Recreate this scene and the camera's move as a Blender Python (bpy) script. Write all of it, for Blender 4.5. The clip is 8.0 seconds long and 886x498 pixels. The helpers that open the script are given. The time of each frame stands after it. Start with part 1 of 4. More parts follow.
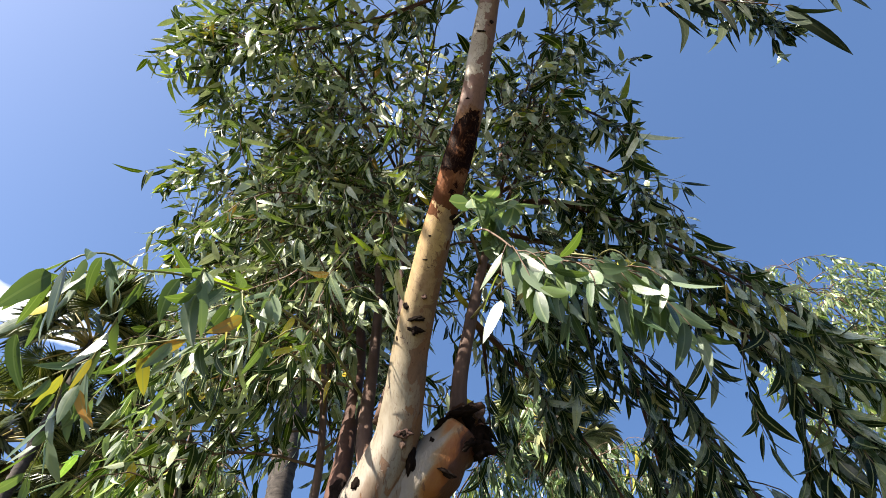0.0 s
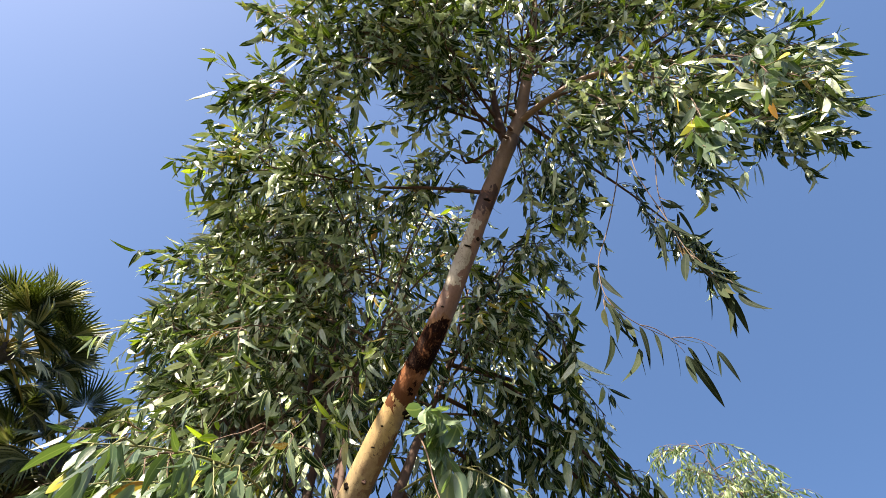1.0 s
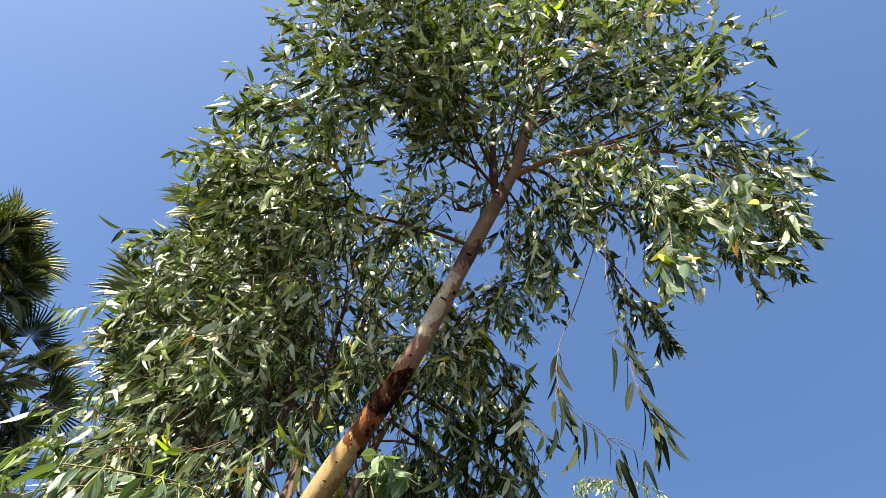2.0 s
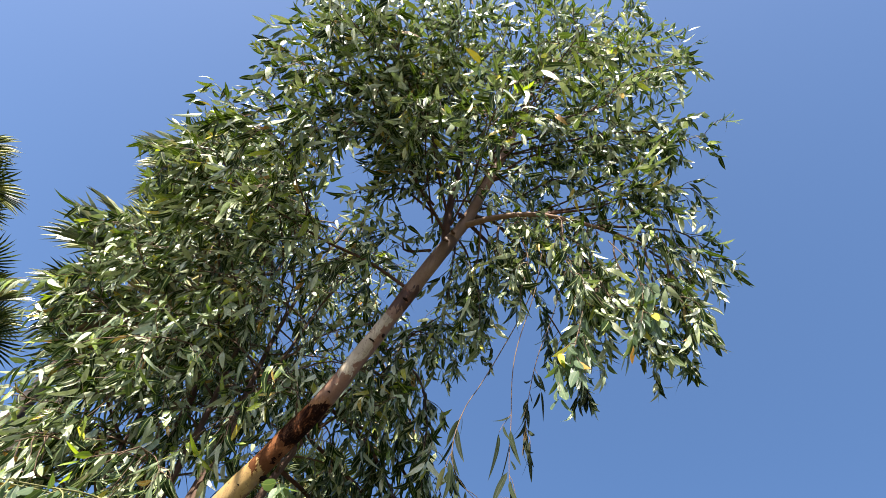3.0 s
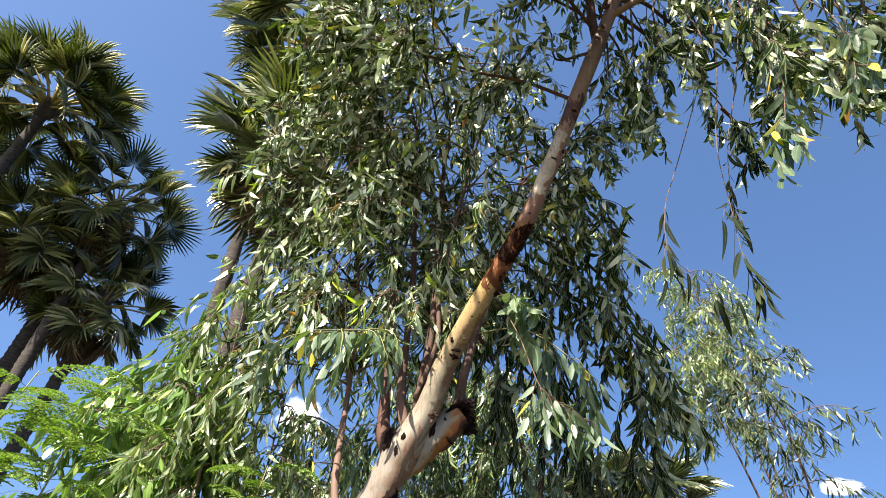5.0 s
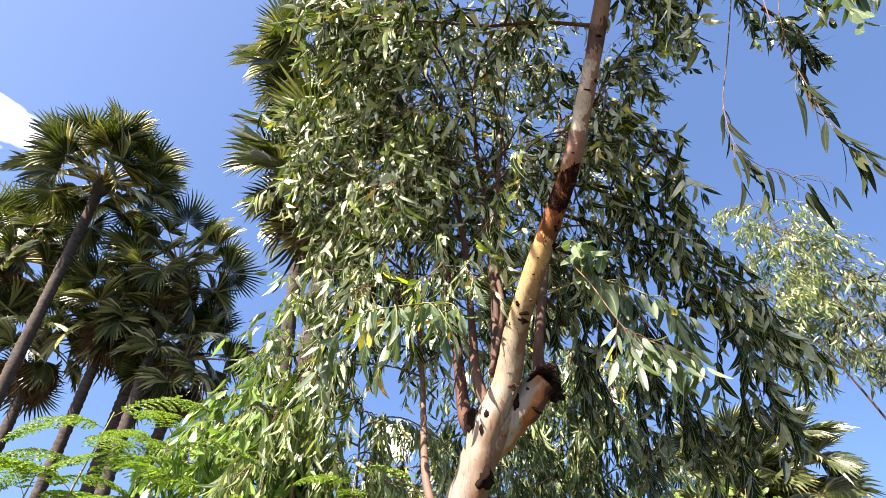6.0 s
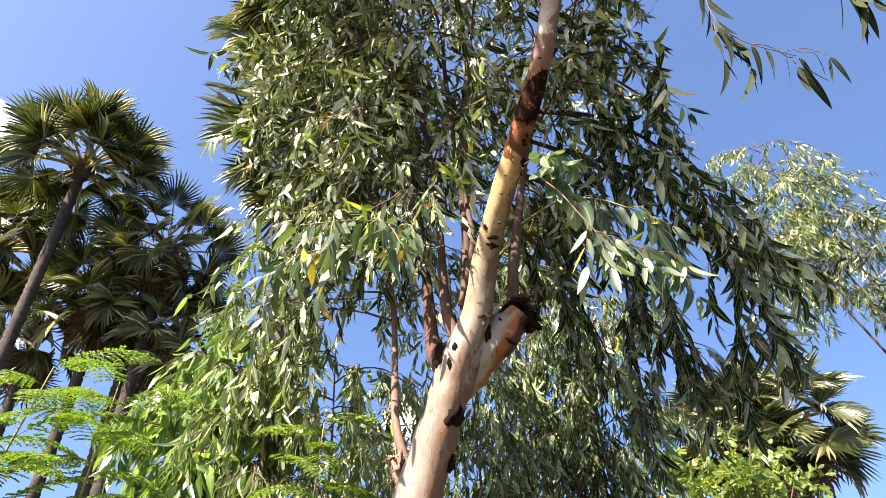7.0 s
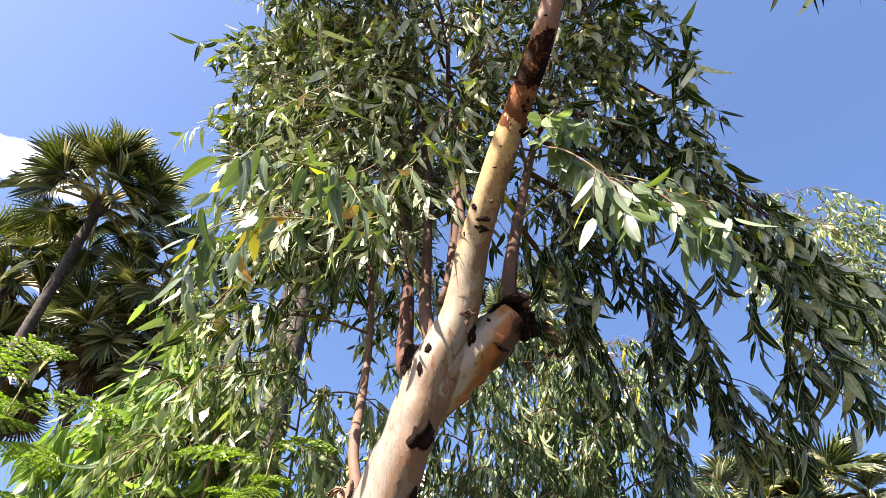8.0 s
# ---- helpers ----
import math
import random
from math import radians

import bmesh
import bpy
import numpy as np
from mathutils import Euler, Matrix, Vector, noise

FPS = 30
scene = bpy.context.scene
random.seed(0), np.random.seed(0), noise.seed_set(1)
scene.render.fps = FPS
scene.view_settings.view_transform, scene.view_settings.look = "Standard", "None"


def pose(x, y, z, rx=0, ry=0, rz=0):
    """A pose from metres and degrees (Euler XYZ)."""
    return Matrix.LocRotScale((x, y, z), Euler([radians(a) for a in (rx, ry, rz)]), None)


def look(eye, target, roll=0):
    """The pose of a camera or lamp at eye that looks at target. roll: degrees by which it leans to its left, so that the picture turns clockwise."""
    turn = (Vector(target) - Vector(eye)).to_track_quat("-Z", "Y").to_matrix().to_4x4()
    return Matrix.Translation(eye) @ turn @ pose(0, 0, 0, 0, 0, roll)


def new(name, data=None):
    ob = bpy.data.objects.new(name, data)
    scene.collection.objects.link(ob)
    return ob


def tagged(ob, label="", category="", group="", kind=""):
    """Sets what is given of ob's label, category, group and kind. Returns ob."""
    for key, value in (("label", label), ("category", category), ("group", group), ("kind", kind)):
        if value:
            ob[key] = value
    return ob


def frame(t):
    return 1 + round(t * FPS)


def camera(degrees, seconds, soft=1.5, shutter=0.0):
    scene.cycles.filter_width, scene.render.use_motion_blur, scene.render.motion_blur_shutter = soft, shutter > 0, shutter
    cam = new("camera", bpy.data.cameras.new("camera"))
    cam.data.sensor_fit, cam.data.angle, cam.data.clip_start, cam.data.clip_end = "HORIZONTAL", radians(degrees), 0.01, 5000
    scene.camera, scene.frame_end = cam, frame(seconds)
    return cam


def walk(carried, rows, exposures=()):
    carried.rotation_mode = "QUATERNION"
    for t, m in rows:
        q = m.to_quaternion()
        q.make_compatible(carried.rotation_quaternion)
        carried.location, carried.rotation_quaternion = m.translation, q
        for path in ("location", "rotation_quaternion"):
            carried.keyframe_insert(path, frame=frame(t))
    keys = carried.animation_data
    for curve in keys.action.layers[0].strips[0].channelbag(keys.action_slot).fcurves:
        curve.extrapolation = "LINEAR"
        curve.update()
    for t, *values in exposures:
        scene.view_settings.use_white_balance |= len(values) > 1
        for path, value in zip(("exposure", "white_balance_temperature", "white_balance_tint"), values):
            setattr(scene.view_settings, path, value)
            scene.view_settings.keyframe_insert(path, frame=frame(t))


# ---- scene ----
cam = camera(77.9, 8.0, 0.5)
PATH = [
    (0, (-0.145, 0.142, 1.598), (-0.032, 1.407, 3.140), -2.9),
    (0.5, (-0.243, -0.13, 1.625), (-0.114, 1.031, 3.249), 3.1),
    (1, (-0.299, -0.475, 1.606), (-0.07, 0.552, 3.307), 5.2),
    (1.2, (-0.295, -0.588, 1.621), (-0.043, 0.403, 3.340), 6.0),
    (2.3, (-0.553, -0.911, 1.655), (-0.166, 0.123, 3.323), 12.0),
    (2.5, (-0.556, -1.001, 1.683), (-0.138, -0.002, 3.364), 12.3),
    (3, (-0.565, -1.234, 1.703), (-0.107, -0.229, 3.37), 15.8),
    (3.5, (-0.604, -1.372, 1.688), (-0.126, -0.386, 3.361), 14.5),
    (4, (-0.727, -1.347, 1.706), (-0.242, -0.37, 3.383), 14.9),
    (4.5, (-0.925, -1.266, 1.622), (-0.404, 0.093, 2.994), 9.5),
    (5, (-1.054, -1.193, 1.589), (-0.604, 0.392, 2.722), 8.6),
    (5.2, (-1.069, -1.171, 1.575), (-0.662, 0.425, 2.71), 6.6),
    (6.3, (-0.852, -0.85, 1.526), (-0.636, 0.787, 2.655), -0.5),
    (6.5, (-0.801, -0.808, 1.517), (-0.574, 0.844, 2.621), -1.8),
    (7, (-0.688, -0.601, 1.451), (-0.432, 1.068, 2.522), -1.8),
    (7.5, (-0.598, -0.298, 1.42), (-0.441, 1.335, 2.564), -0.5),
    (8, (-0.442, -0.046, 1.446), (-0.277, 1.498, 2.707), 2.1),
]
EXPOSURES = [(0, 1.73, 6760, 11), (0.5, 1.79, 7040, 12), (1.2, 1.80, 7120, 12), (2.3, 1.70, 6740, 10), (3.5, 1.69, 6780, 10), (4.5, 1.68, 6640, 9), (5.2, 1.82, 6760, 13), (6.3, 2.15, 7110, 20), (8, 2.14, 7090, 20)]
walk(cam, [(t, look(eye, target, roll)) for t, eye, target, roll in PATH], EXPOSURES)

# ---- world, sun, clouds ----
SUN_AZ, SUN_EL = math.atan2(-0.80, -0.60), radians(48)
to_sun = Vector((math.sin(SUN_AZ) * math.cos(SUN_EL), math.cos(SUN_AZ) * math.cos(SUN_EL), math.sin(SUN_EL)))
world = bpy.data.worlds.new("sky")
scene.world = world
world.use_nodes = True
wn = world.node_tree.nodes
sky = wn.new("ShaderNodeTexSky")
sky.sky_type, sky.sun_disc = "NISHITA", False
sky.sun_elevation, sky.sun_rotation = SUN_EL, SUN_AZ
sky.altitude, sky.air_density, sky.dust_density, sky.ozone_density = 400, 0.72, 1.7, 2.6
wn["Background"].inputs["Strength"].default_value = 0.105
high = wn.new("ShaderNodeMapping")
high.inputs["Location"].default_value = (0, 0, 0.30)
whole = wn.new("ShaderNodeTexCoord")
world.node_tree.links.new(whole.outputs["Generated"], high.inputs["Vector"])
level = wn.new("ShaderNodeVectorMath")
level.operation = "NORMALIZE"
world.node_tree.links.new(high.outputs["Vector"], level.inputs[0])
world.node_tree.links.new(level.outputs["Vector"], sky.inputs["Vector"])
tone = wn.new("ShaderNodeHueSaturation")
tone.inputs["Hue"].default_value, tone.inputs["Saturation"].default_value = 0.499, 1.12
world.node_tree.links.new(sky.outputs[0], tone.inputs["Color"])
world.node_tree.links.new(tone.outputs[0], wn["Background"].inputs["Color"])
sun_data = bpy.data.lights.new("sun", "SUN")
sun_data.energy, sun_data.angle, sun_data.color = 5.0, radians(0.55), (1.0, 0.95, 0.86)
sun = new("sun", sun_data)
sun.matrix_world = look(to_sun * 50, (0, 0, 0))


# ---- materials ----
def material(name, rough=0.6, metal=0.0, spec=0.5):
    """A Principled material: returns it with its nodes, its links and the shader."""
    m = bpy.data.materials.new(name)
    m.use_nodes = True
    nt = m.node_tree
    b = nt.nodes["Principled BSDF"]
    b.inputs["Roughness"].default_value = rough
    b.inputs["Metallic"].default_value = metal
    b.inputs["Specular IOR Level"].default_value = spec
    return m, nt.nodes, nt.links, b


def noise_tex(n, l, scale, detail=4, rough=0.6, stretch=(1, 1, 1), distortion=0.0):
    tc = n.new("ShaderNodeTexCoord")
    mp = n.new("ShaderNodeMapping")
    mp.inputs["Scale"].default_value = stretch
    tx = n.new("ShaderNodeTexNoise")
    tx.inputs["Scale"].default_value = scale
    tx.inputs["Detail"].default_value = detail
    tx.inputs["Roughness"].default_value = rough
    tx.inputs["Distortion"].default_value = distortion
    l.new(tc.outputs["Object"], mp.inputs["Vector"])
    l.new(mp.outputs["Vector"], tx.inputs["Vector"])
    return tx.outputs["Fac"]


def ramp(n, l, fac, stops, mode="LINEAR"):
    r = n.new("ShaderNodeValToRGB")
    r.color_ramp.interpolation = mode
    e = r.color_ramp.elements
    e[0].position, e[0].color = stops[0][0], (*stops[0][1], 1)
    e[1].position, e[1].color = stops[-1][0], (*stops[-1][1], 1)
    for p, c in stops[1:-1]:
        e.new(p).color = (*c, 1)
    l.new(fac, r.inputs["Fac"])
    return r.outputs["Color"]


def mix(n, l, fac, a, b, mode="MIX"):
    m = n.new("ShaderNodeMix")
    m.data_type, m.blend_type = "RGBA", mode
    for i, v in ((0, fac), (6, a), (7, b)):
        if isinstance(v, (int, float)):
            m.inputs[i].default_value = v
        elif isinstance(v, tuple):
            m.inputs[i].default_value = (*v, 1)
        else:
            l.new(v, m.inputs[i])
    return m.outputs[2]


def calc(n, l, op, a, b=0.0, c=0.0):
    m = n.new("ShaderNodeMath")
    m.operation = op
    for i, v in enumerate((a, b, c)):
        if isinstance(v, (int, float)):
            m.inputs[i].default_value = v
        else:
            l.new(v, m.inputs[i])
    return m.outputs[0]


def bump(n, l, b, height, strength, distance=0.01):
    u = n.new("ShaderNodeBump")
    u.inputs["Strength"].default_value = strength
    u.inputs["Distance"].default_value = distance
    l.new(height, u.inputs["Height"])
    l.new(u.outputs["Normal"], b.inputs["Normal"])


def piece_random(n, l):
    """A number that differs from leaf to leaf, joined or single."""
    oi, ge = n.new("ShaderNodeObjectInfo"), n.new("ShaderNodeNewGeometry")
    return calc(n, l, "FRACT", calc(n, l, "ADD", oi.outputs["Random"], ge.outputs["Random Per Island"]))


def leaf_material(name, stops, through_colour, share=0.35, rough=0.42, spec=0.5, rib=(0.35, 0.38, 0.16), rib_share=0.55, waxy=None):
    """Leaf: colour from a ramp by leaf, a pale midrib, blotches, and some light passing through; with waxy set, leaves
    low on the ramp are matt, the rest glossy.
    """
    m, n, l, b = material(name, rough, 0, spec)
    rnd = piece_random(n, l)
    col = ramp(n, l, rnd, stops)
    blotch = noise_tex(n, l, 34, 3, 0.6)
    col = mix(n, l, calc(n, l, "MULTIPLY", blotch, 0.45), col, mix(n, l, 1.0, col, (1.5, 1.35, 1.1), "MULTIPLY"))
    uv = n.new("ShaderNodeUVMap")
    sep = n.new("ShaderNodeSeparateXYZ")
    l.new(uv.outputs["UV"], sep.inputs[0])
    off = calc(n, l, "ABSOLUTE", calc(n, l, "SUBTRACT", sep.outputs[0], 0.5))
    line = calc(n, l, "LESS_THAN", off, 0.05)
    col = mix(n, l, calc(n, l, "MULTIPLY", line, rib_share), col, rib)
    l.new(col, b.inputs["Base Color"])
    l.new(ramp(n, l, blotch, [(0.3, (rough - 0.1,) * 3), (0.7, (rough + 0.16,) * 3)]), b.inputs["Roughness"])
    if waxy:
        l.new(ramp(n, l, rnd, [(0.38, (spec * 0.1,) * 3), (0.62, (waxy,) * 3)]), b.inputs["Specular IOR Level"])
    veins = n.new("ShaderNodeTexWave")
    veins.inputs["Scale"].default_value = 9
    veins.inputs["Distortion"].default_value = 1.5
    l.new(uv.outputs["UV"], veins.inputs["Vector"])
    bump(n, l, b, veins.outputs["Fac"], 0.12, 0.002)
    tr = n.new("ShaderNodeBsdfTranslucent")
    l.new(mix(n, l, 1.0, mix(n, l, 0.55, col, through_colour), (1.6, 1.6, 1.2), "MULTIPLY"), tr.inputs["Color"])
    ms = n.new("ShaderNodeMixShader")
    ms.inputs[0].default_value = share
    l.new(b.outputs[0], ms.inputs[1])
    l.new(tr.outputs[0], ms.inputs[2])
    l.new(ms.outputs[0], n["Material Output"].inputs["Surface"])
    return m


GREENS = [(0.0, (0.004, 0.009, 0.004)), (0.32, (0.013, 0.026, 0.010)), (0.45, (0.044, 0.074, 0.032)), (0.57, (0.20, 0.26, 0.15)), (0.87, (0.52, 0.57, 0.42)),
          (0.915, (0.120, 0.195, 0.035)), (0.965, (0.24, 0.31, 0.03)), (0.988, (0.50, 0.37, 0.03)), (1.0, (0.36, 0.15, 0.04))]
GUM_LEAF = leaf_material("gum_leaf", GREENS, (0.16, 0.28, 0.012), 0.08, 0.24, 0.40, waxy=0.90)
NEAR_LEAF = leaf_material("near_gum_leaf", [(0.0, (0.016, 0.036, 0.015)), (0.4, (0.044, 0.078, 0.038)), (0.7, (0.085, 0.128, 0.078)), (0.90, (0.155, 0.205, 0.135)),
                                            (0.94, (0.16, 0.25, 0.05)), (0.985, (0.46, 0.34, 0.04)), (1.0, (0.42, 0.17, 0.04))], (0.18, 0.29, 0.03), 0.20, 0.34, 0.42, (0.20, 0.24, 0.12), 0.4)
GREY_LEAF = leaf_material("grey_gum_leaf", [(0.0, (0.008, 0.018, 0.008)), (0.4, (0.032, 0.056, 0.029)), (0.75, (0.090, 0.145, 0.064)), (0.93, (0.22, 0.30, 0.15)), (0.985, (0.22, 0.30, 0.05)), (1.0, (0.48, 0.36, 0.04))], (0.14, 0.25, 0.03), 0.13, 0.25, 0.40, waxy=0.70)
# gum leaf darkened so that its colours carry shade
SHADE_TONED_LEAF = leaf_material("shade_toned_gum_leaf", [(0.0, (0.004, 0.009, 0.005)), (0.5, (0.018, 0.034, 0.015)), (0.75, (0.075, 0.110, 0.060)), (0.9, (0.22, 0.27, 0.18)), (0.985, (0.11, 0.17, 0.06)), (1.0, (0.24, 0.22, 0.05))], (0.05, 0.13, 0.02), 0.08, 0.25, 0.40, waxy=0.70)
PALE_LEAF = leaf_material("pale_gum_leaf", [(0.0, (0.022, 0.044, 0.016)), (0.45, (0.075, 0.115, 0.048)), (0.9, (0.27, 0.33, 0.18)), (1.0, (0.32, 0.34, 0.09))], (0.18, 0.30, 0.05), 0.28, 0.28, 0.5)
YOUNG_LEAF = leaf_material("young_gum_leaf", [(0.0, (0.014, 0.036, 0.010)), (0.4, (0.055, 0.115, 0.026)), (0.8, (0.16, 0.265, 0.065)), (1.0, (0.29, 0.38, 0.09))], (0.17, 0.32, 0.03), 0.30, 0.26, 0.5)
BROAD_LEAF = leaf_material("broad_leaf", [(0.0, (0.05, 0.09, 0.018)), (0.6, (0.08, 0.14, 0.026)), (0.93, (0.14, 0.21, 0.04)), (1.0, (0.45, 0.33, 0.04))], (0.20, 0.30, 0.02), 0.35, 0.36)
FEATHER_LEAF = leaf_material("feather_leaf", [(0.0, (0.040, 0.095, 0.008)), (0.6, (0.075, 0.155, 0.012)), (1.0, (0.14, 0.23, 0.018))], (0.16, 0.30, 0.006), 0.36)
# gum leaf with sunlight put into its colours as paler tones
SUN_TONED_LEAF = leaf_material("sun_toned_gum_leaf", [(0.0, (0.004, 0.009, 0.004)), (0.40, (0.015, 0.028, 0.011)), (0.52, (0.06, 0.095, 0.043)), (0.65, (0.28, 0.34, 0.20)), (0.89, (0.58, 0.62, 0.47)), (0.95, (0.22, 0.32, 0.04)), (0.985, (0.42, 0.40, 0.06)), (1.0, (0.45, 0.22, 0.06))], (0.17, 0.29, 0.02), 0.11, 0.23, 0.40, waxy=0.95)
LIME_LEAF = leaf_material("young_tip_leaf", [(0.0, (0.14, 0.22, 0.02)), (0.5, (0.22, 0.32, 0.03)), (0.8, (0.32, 0.36, 0.03)), (1.0, (0.50, 0.40, 0.03))], (0.32, 0.42, 0.01), 0.35, 0.32, 0.4)
FAN_LEAF = leaf_material("fan_leaf", [(0.0, (0.006, 0.010, 0.004)), (0.45, (0.038, 0.055, 0.019)), (0.72, (0.125, 0.150, 0.062)), (0.92, (0.28, 0.29, 0.14)), (1.0, (0.46, 0.43, 0.24))], (0.16, 0.22, 0.02), 0.12, 0.26, 0.6, (0.22, 0.24, 0.09), 0.3)
DRY_FAN = leaf_material("dry_fan_leaf", [(0.0, (0.055, 0.038, 0.024)), (0.6, (0.09, 0.064, 0.042)), (1.0, (0.16, 0.12, 0.075))], (0.25, 0.15, 0.06), 0.2, 0.7, 0.2, (0.2, 0.15, 0.09), 0.3)


def bark_material(name, dark, light, scale=14, stretch=(1, 1, 0.22), rough=0.8, strength=0.5):
    m, n, l, b = material(name, rough, 0, 0.3)
    a = noise_tex(n, l, scale, 6, 0.65, stretch, 0.6)
    c = noise_tex(n, l, scale * 0.25, 3, 0.6, stretch)
    col = ramp(n, l, a, [(0.3, dark), (0.7, light)])
    col = mix(n, l, calc(n, l, "MULTIPLY", c, 0.7), col, mix(n, l, 1.0, col, (0.62, 0.58, 0.56), "MULTIPLY"))
    l.new(col, b.inputs["Base Color"])
    bump(n, l, b, a, strength, 0.008)
    return m


STEM_BARK = bark_material("stem_bark", (0.060, 0.034, 0.025), (0.165, 0.098, 0.068), 16, (1, 1, 0.12))
RED_BARK = bark_material("red_stem_bark", (0.040, 0.020, 0.014), (0.130, 0.062, 0.040), 16, (1, 1, 0.12))
PALE_STEM = bark_material("pale_stem_bark", (0.095, 0.056, 0.040), (0.220, 0.135, 0.095), 16, (1, 1, 0.12), 0.7, 0.3)
TAN_BARK = bark_material("tan_bark", (0.17, 0.095, 0.062), (0.31, 0.20, 0.14), 12, (1, 1, 0.3), 0.65, 0.3)
TWIG_BARK = bark_material("twig_bark", (0.085, 0.05, 0.032), (0.20, 0.13, 0.085), 30, (1, 1, 1), 0.75, 0.2)
GREEN_TWIG = bark_material("green_twig_bark", (0.16, 0.17, 0.06), (0.30, 0.27, 0.11), 30, (1, 1, 1), 0.6, 0.2)
PALM_BARK = bark_material("palm_bark", (0.020, 0.016, 0.014), (0.100, 0.085, 0.072), 9, (1, 1, 2.2), 0.9, 0.7)
PETIOLE = bark_material("palm_petiole", (0.22, 0.19, 0.05), (0.42, 0.33, 0.10), 12, (1, 1, 0.3), 0.55, 0.2)
CHAR = bark_material("charred_wood", (0.005, 0.0035, 0.003), (0.032, 0.018, 0.012), 45, (1, 1, 1), 0.95, 0.9)
CHAR.node_tree.nodes["Principled BSDF"].inputs["Specular IOR Level"].default_value = 0.1


def gum_bark():
    """Smooth gum bark that sheds in plates: ivory below, cream, a burnt brown band, tan, a pale patch and brown again, by height."""
    m, n, l, b = material("gum_bark", 0.55, 0, 0.35)
    tc = n.new("ShaderNodeTexCoord")
    sep = n.new("ShaderNodeSeparateXYZ")
    l.new(tc.outputs["Object"], sep.inputs[0])
    tongue = noise_tex(n, l, 24, 4, 0.6, (1, 1, 0.28), 0.3)
    wide = noise_tex(n, l, 7, 3, 0.5)
    ragged = calc(n, l, "ADD", calc(n, l, "MULTIPLY", calc(n, l, "SUBTRACT", tongue, 0.5), 0.34), calc(n, l, "MULTIPLY", calc(n, l, "SUBTRACT", wide, 0.5), 0.22))
    side = calc(n, l, "MULTIPLY", calc(n, l, "SUBTRACT", sep.outputs[0], 0.02), 0.5)
    z = calc(n, l, "ADD", calc(n, l, "ADD", sep.outputs[2], ragged), side)
    plain = calc(n, l, "DIVIDE", calc(n, l, "SUBTRACT", sep.outputs[2], 1.5), 4.5)

    def at(v):
        return (v - 1.5) / 4.5

    def band(lo, hi):
        return calc(n, l, "MULTIPLY", calc(n, l, "GREATER_THAN", z, lo), calc(n, l, "LESS_THAN", z, hi))
    col = ramp(n, l, plain, [(0.0, (0.198, 0.166, 0.128)), (at(2.3), (0.210, 0.179, 0.141)), (at(2.72), (0.245, 0.210, 0.148)), (at(2.95), (0.32, 0.232, 0.115)), (at(3.2), (0.37, 0.235, 0.08)),
                             (at(3.6), (0.165, 0.084, 0.050)), (at(4.0), (0.190, 0.104, 0.066)), (at(4.6), (0.222, 0.141, 0.096)), (at(4.9), (0.118, 0.070, 0.048)), (1.0, (0.118, 0.070, 0.048))])
    patch = noise_tex(n, l, 15, 6, 0.62, (1, 1, 0.42), 1.1)
    low = calc(n, l, "LESS_THAN", z, 3.17)
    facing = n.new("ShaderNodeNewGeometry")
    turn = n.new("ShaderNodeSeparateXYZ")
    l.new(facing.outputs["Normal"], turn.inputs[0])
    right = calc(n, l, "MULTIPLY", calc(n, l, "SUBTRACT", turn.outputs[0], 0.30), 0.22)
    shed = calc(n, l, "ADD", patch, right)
    # plates of warmer, browner bark with crisp edges, mostly on the right-hand side
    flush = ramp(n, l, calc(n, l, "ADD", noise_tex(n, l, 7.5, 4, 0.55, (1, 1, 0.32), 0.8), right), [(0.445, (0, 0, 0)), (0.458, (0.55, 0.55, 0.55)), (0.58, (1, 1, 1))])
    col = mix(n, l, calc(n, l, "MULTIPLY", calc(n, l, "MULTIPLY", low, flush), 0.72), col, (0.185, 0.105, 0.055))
    tan = calc(n, l, "MULTIPLY", low, ramp(n, l, shed, [(0.548, (0, 0, 0)), (0.558, (1, 1, 1))]))
    col = mix(n, l, calc(n, l, "MULTIPLY", tan, 0.8), col, ramp(n, l, wide, [(0.4, (0.13, 0.068, 0.038)), (0.6, (0.19, 0.088, 0.034))]))
    rim = calc(n, l, "MULTIPLY", low, ramp(n, l, shed, [(0.541, (0, 0, 0)), (0.551, (1, 1, 1)), (0.561, (0, 0, 0))]))
    col = mix(n, l, calc(n, l, "MULTIPLY", rim, 0.55), col, (0.09, 0.045, 0.03))
    burnt = ramp(n, l, noise_tex(n, l, 15, 5, 0.65, (1, 1, 0.5), 0.8), [(0.46, (0.009, 0.0035, 0.0025)), (0.53, (0.022, 0.008, 0.004)), (0.56, (0.075, 0.028, 0.013)), (0.62, (0.20, 0.085, 0.04))])
    col = mix(n, l, band(3.17, 3.28), col, mix(n, l, 0.5, burnt, (0.20, 0.08, 0.034)))
    col = mix(n, l, band(3.28, 3.54), col, burnt)
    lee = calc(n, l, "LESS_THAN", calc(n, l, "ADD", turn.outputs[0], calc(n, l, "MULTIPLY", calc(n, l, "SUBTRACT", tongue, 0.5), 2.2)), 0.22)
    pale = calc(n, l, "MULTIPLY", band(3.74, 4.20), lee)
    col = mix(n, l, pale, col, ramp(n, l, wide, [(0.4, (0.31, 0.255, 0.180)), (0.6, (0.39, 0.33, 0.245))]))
    col = mix(n, l, band(4.28, 4.46), col, mix(n, l, 0.3, burnt, (0.16, 0.075, 0.048)))
    crack = noise_tex(n, l, 30, 4, 0.55, (1, 1, 0.07), 0.8)
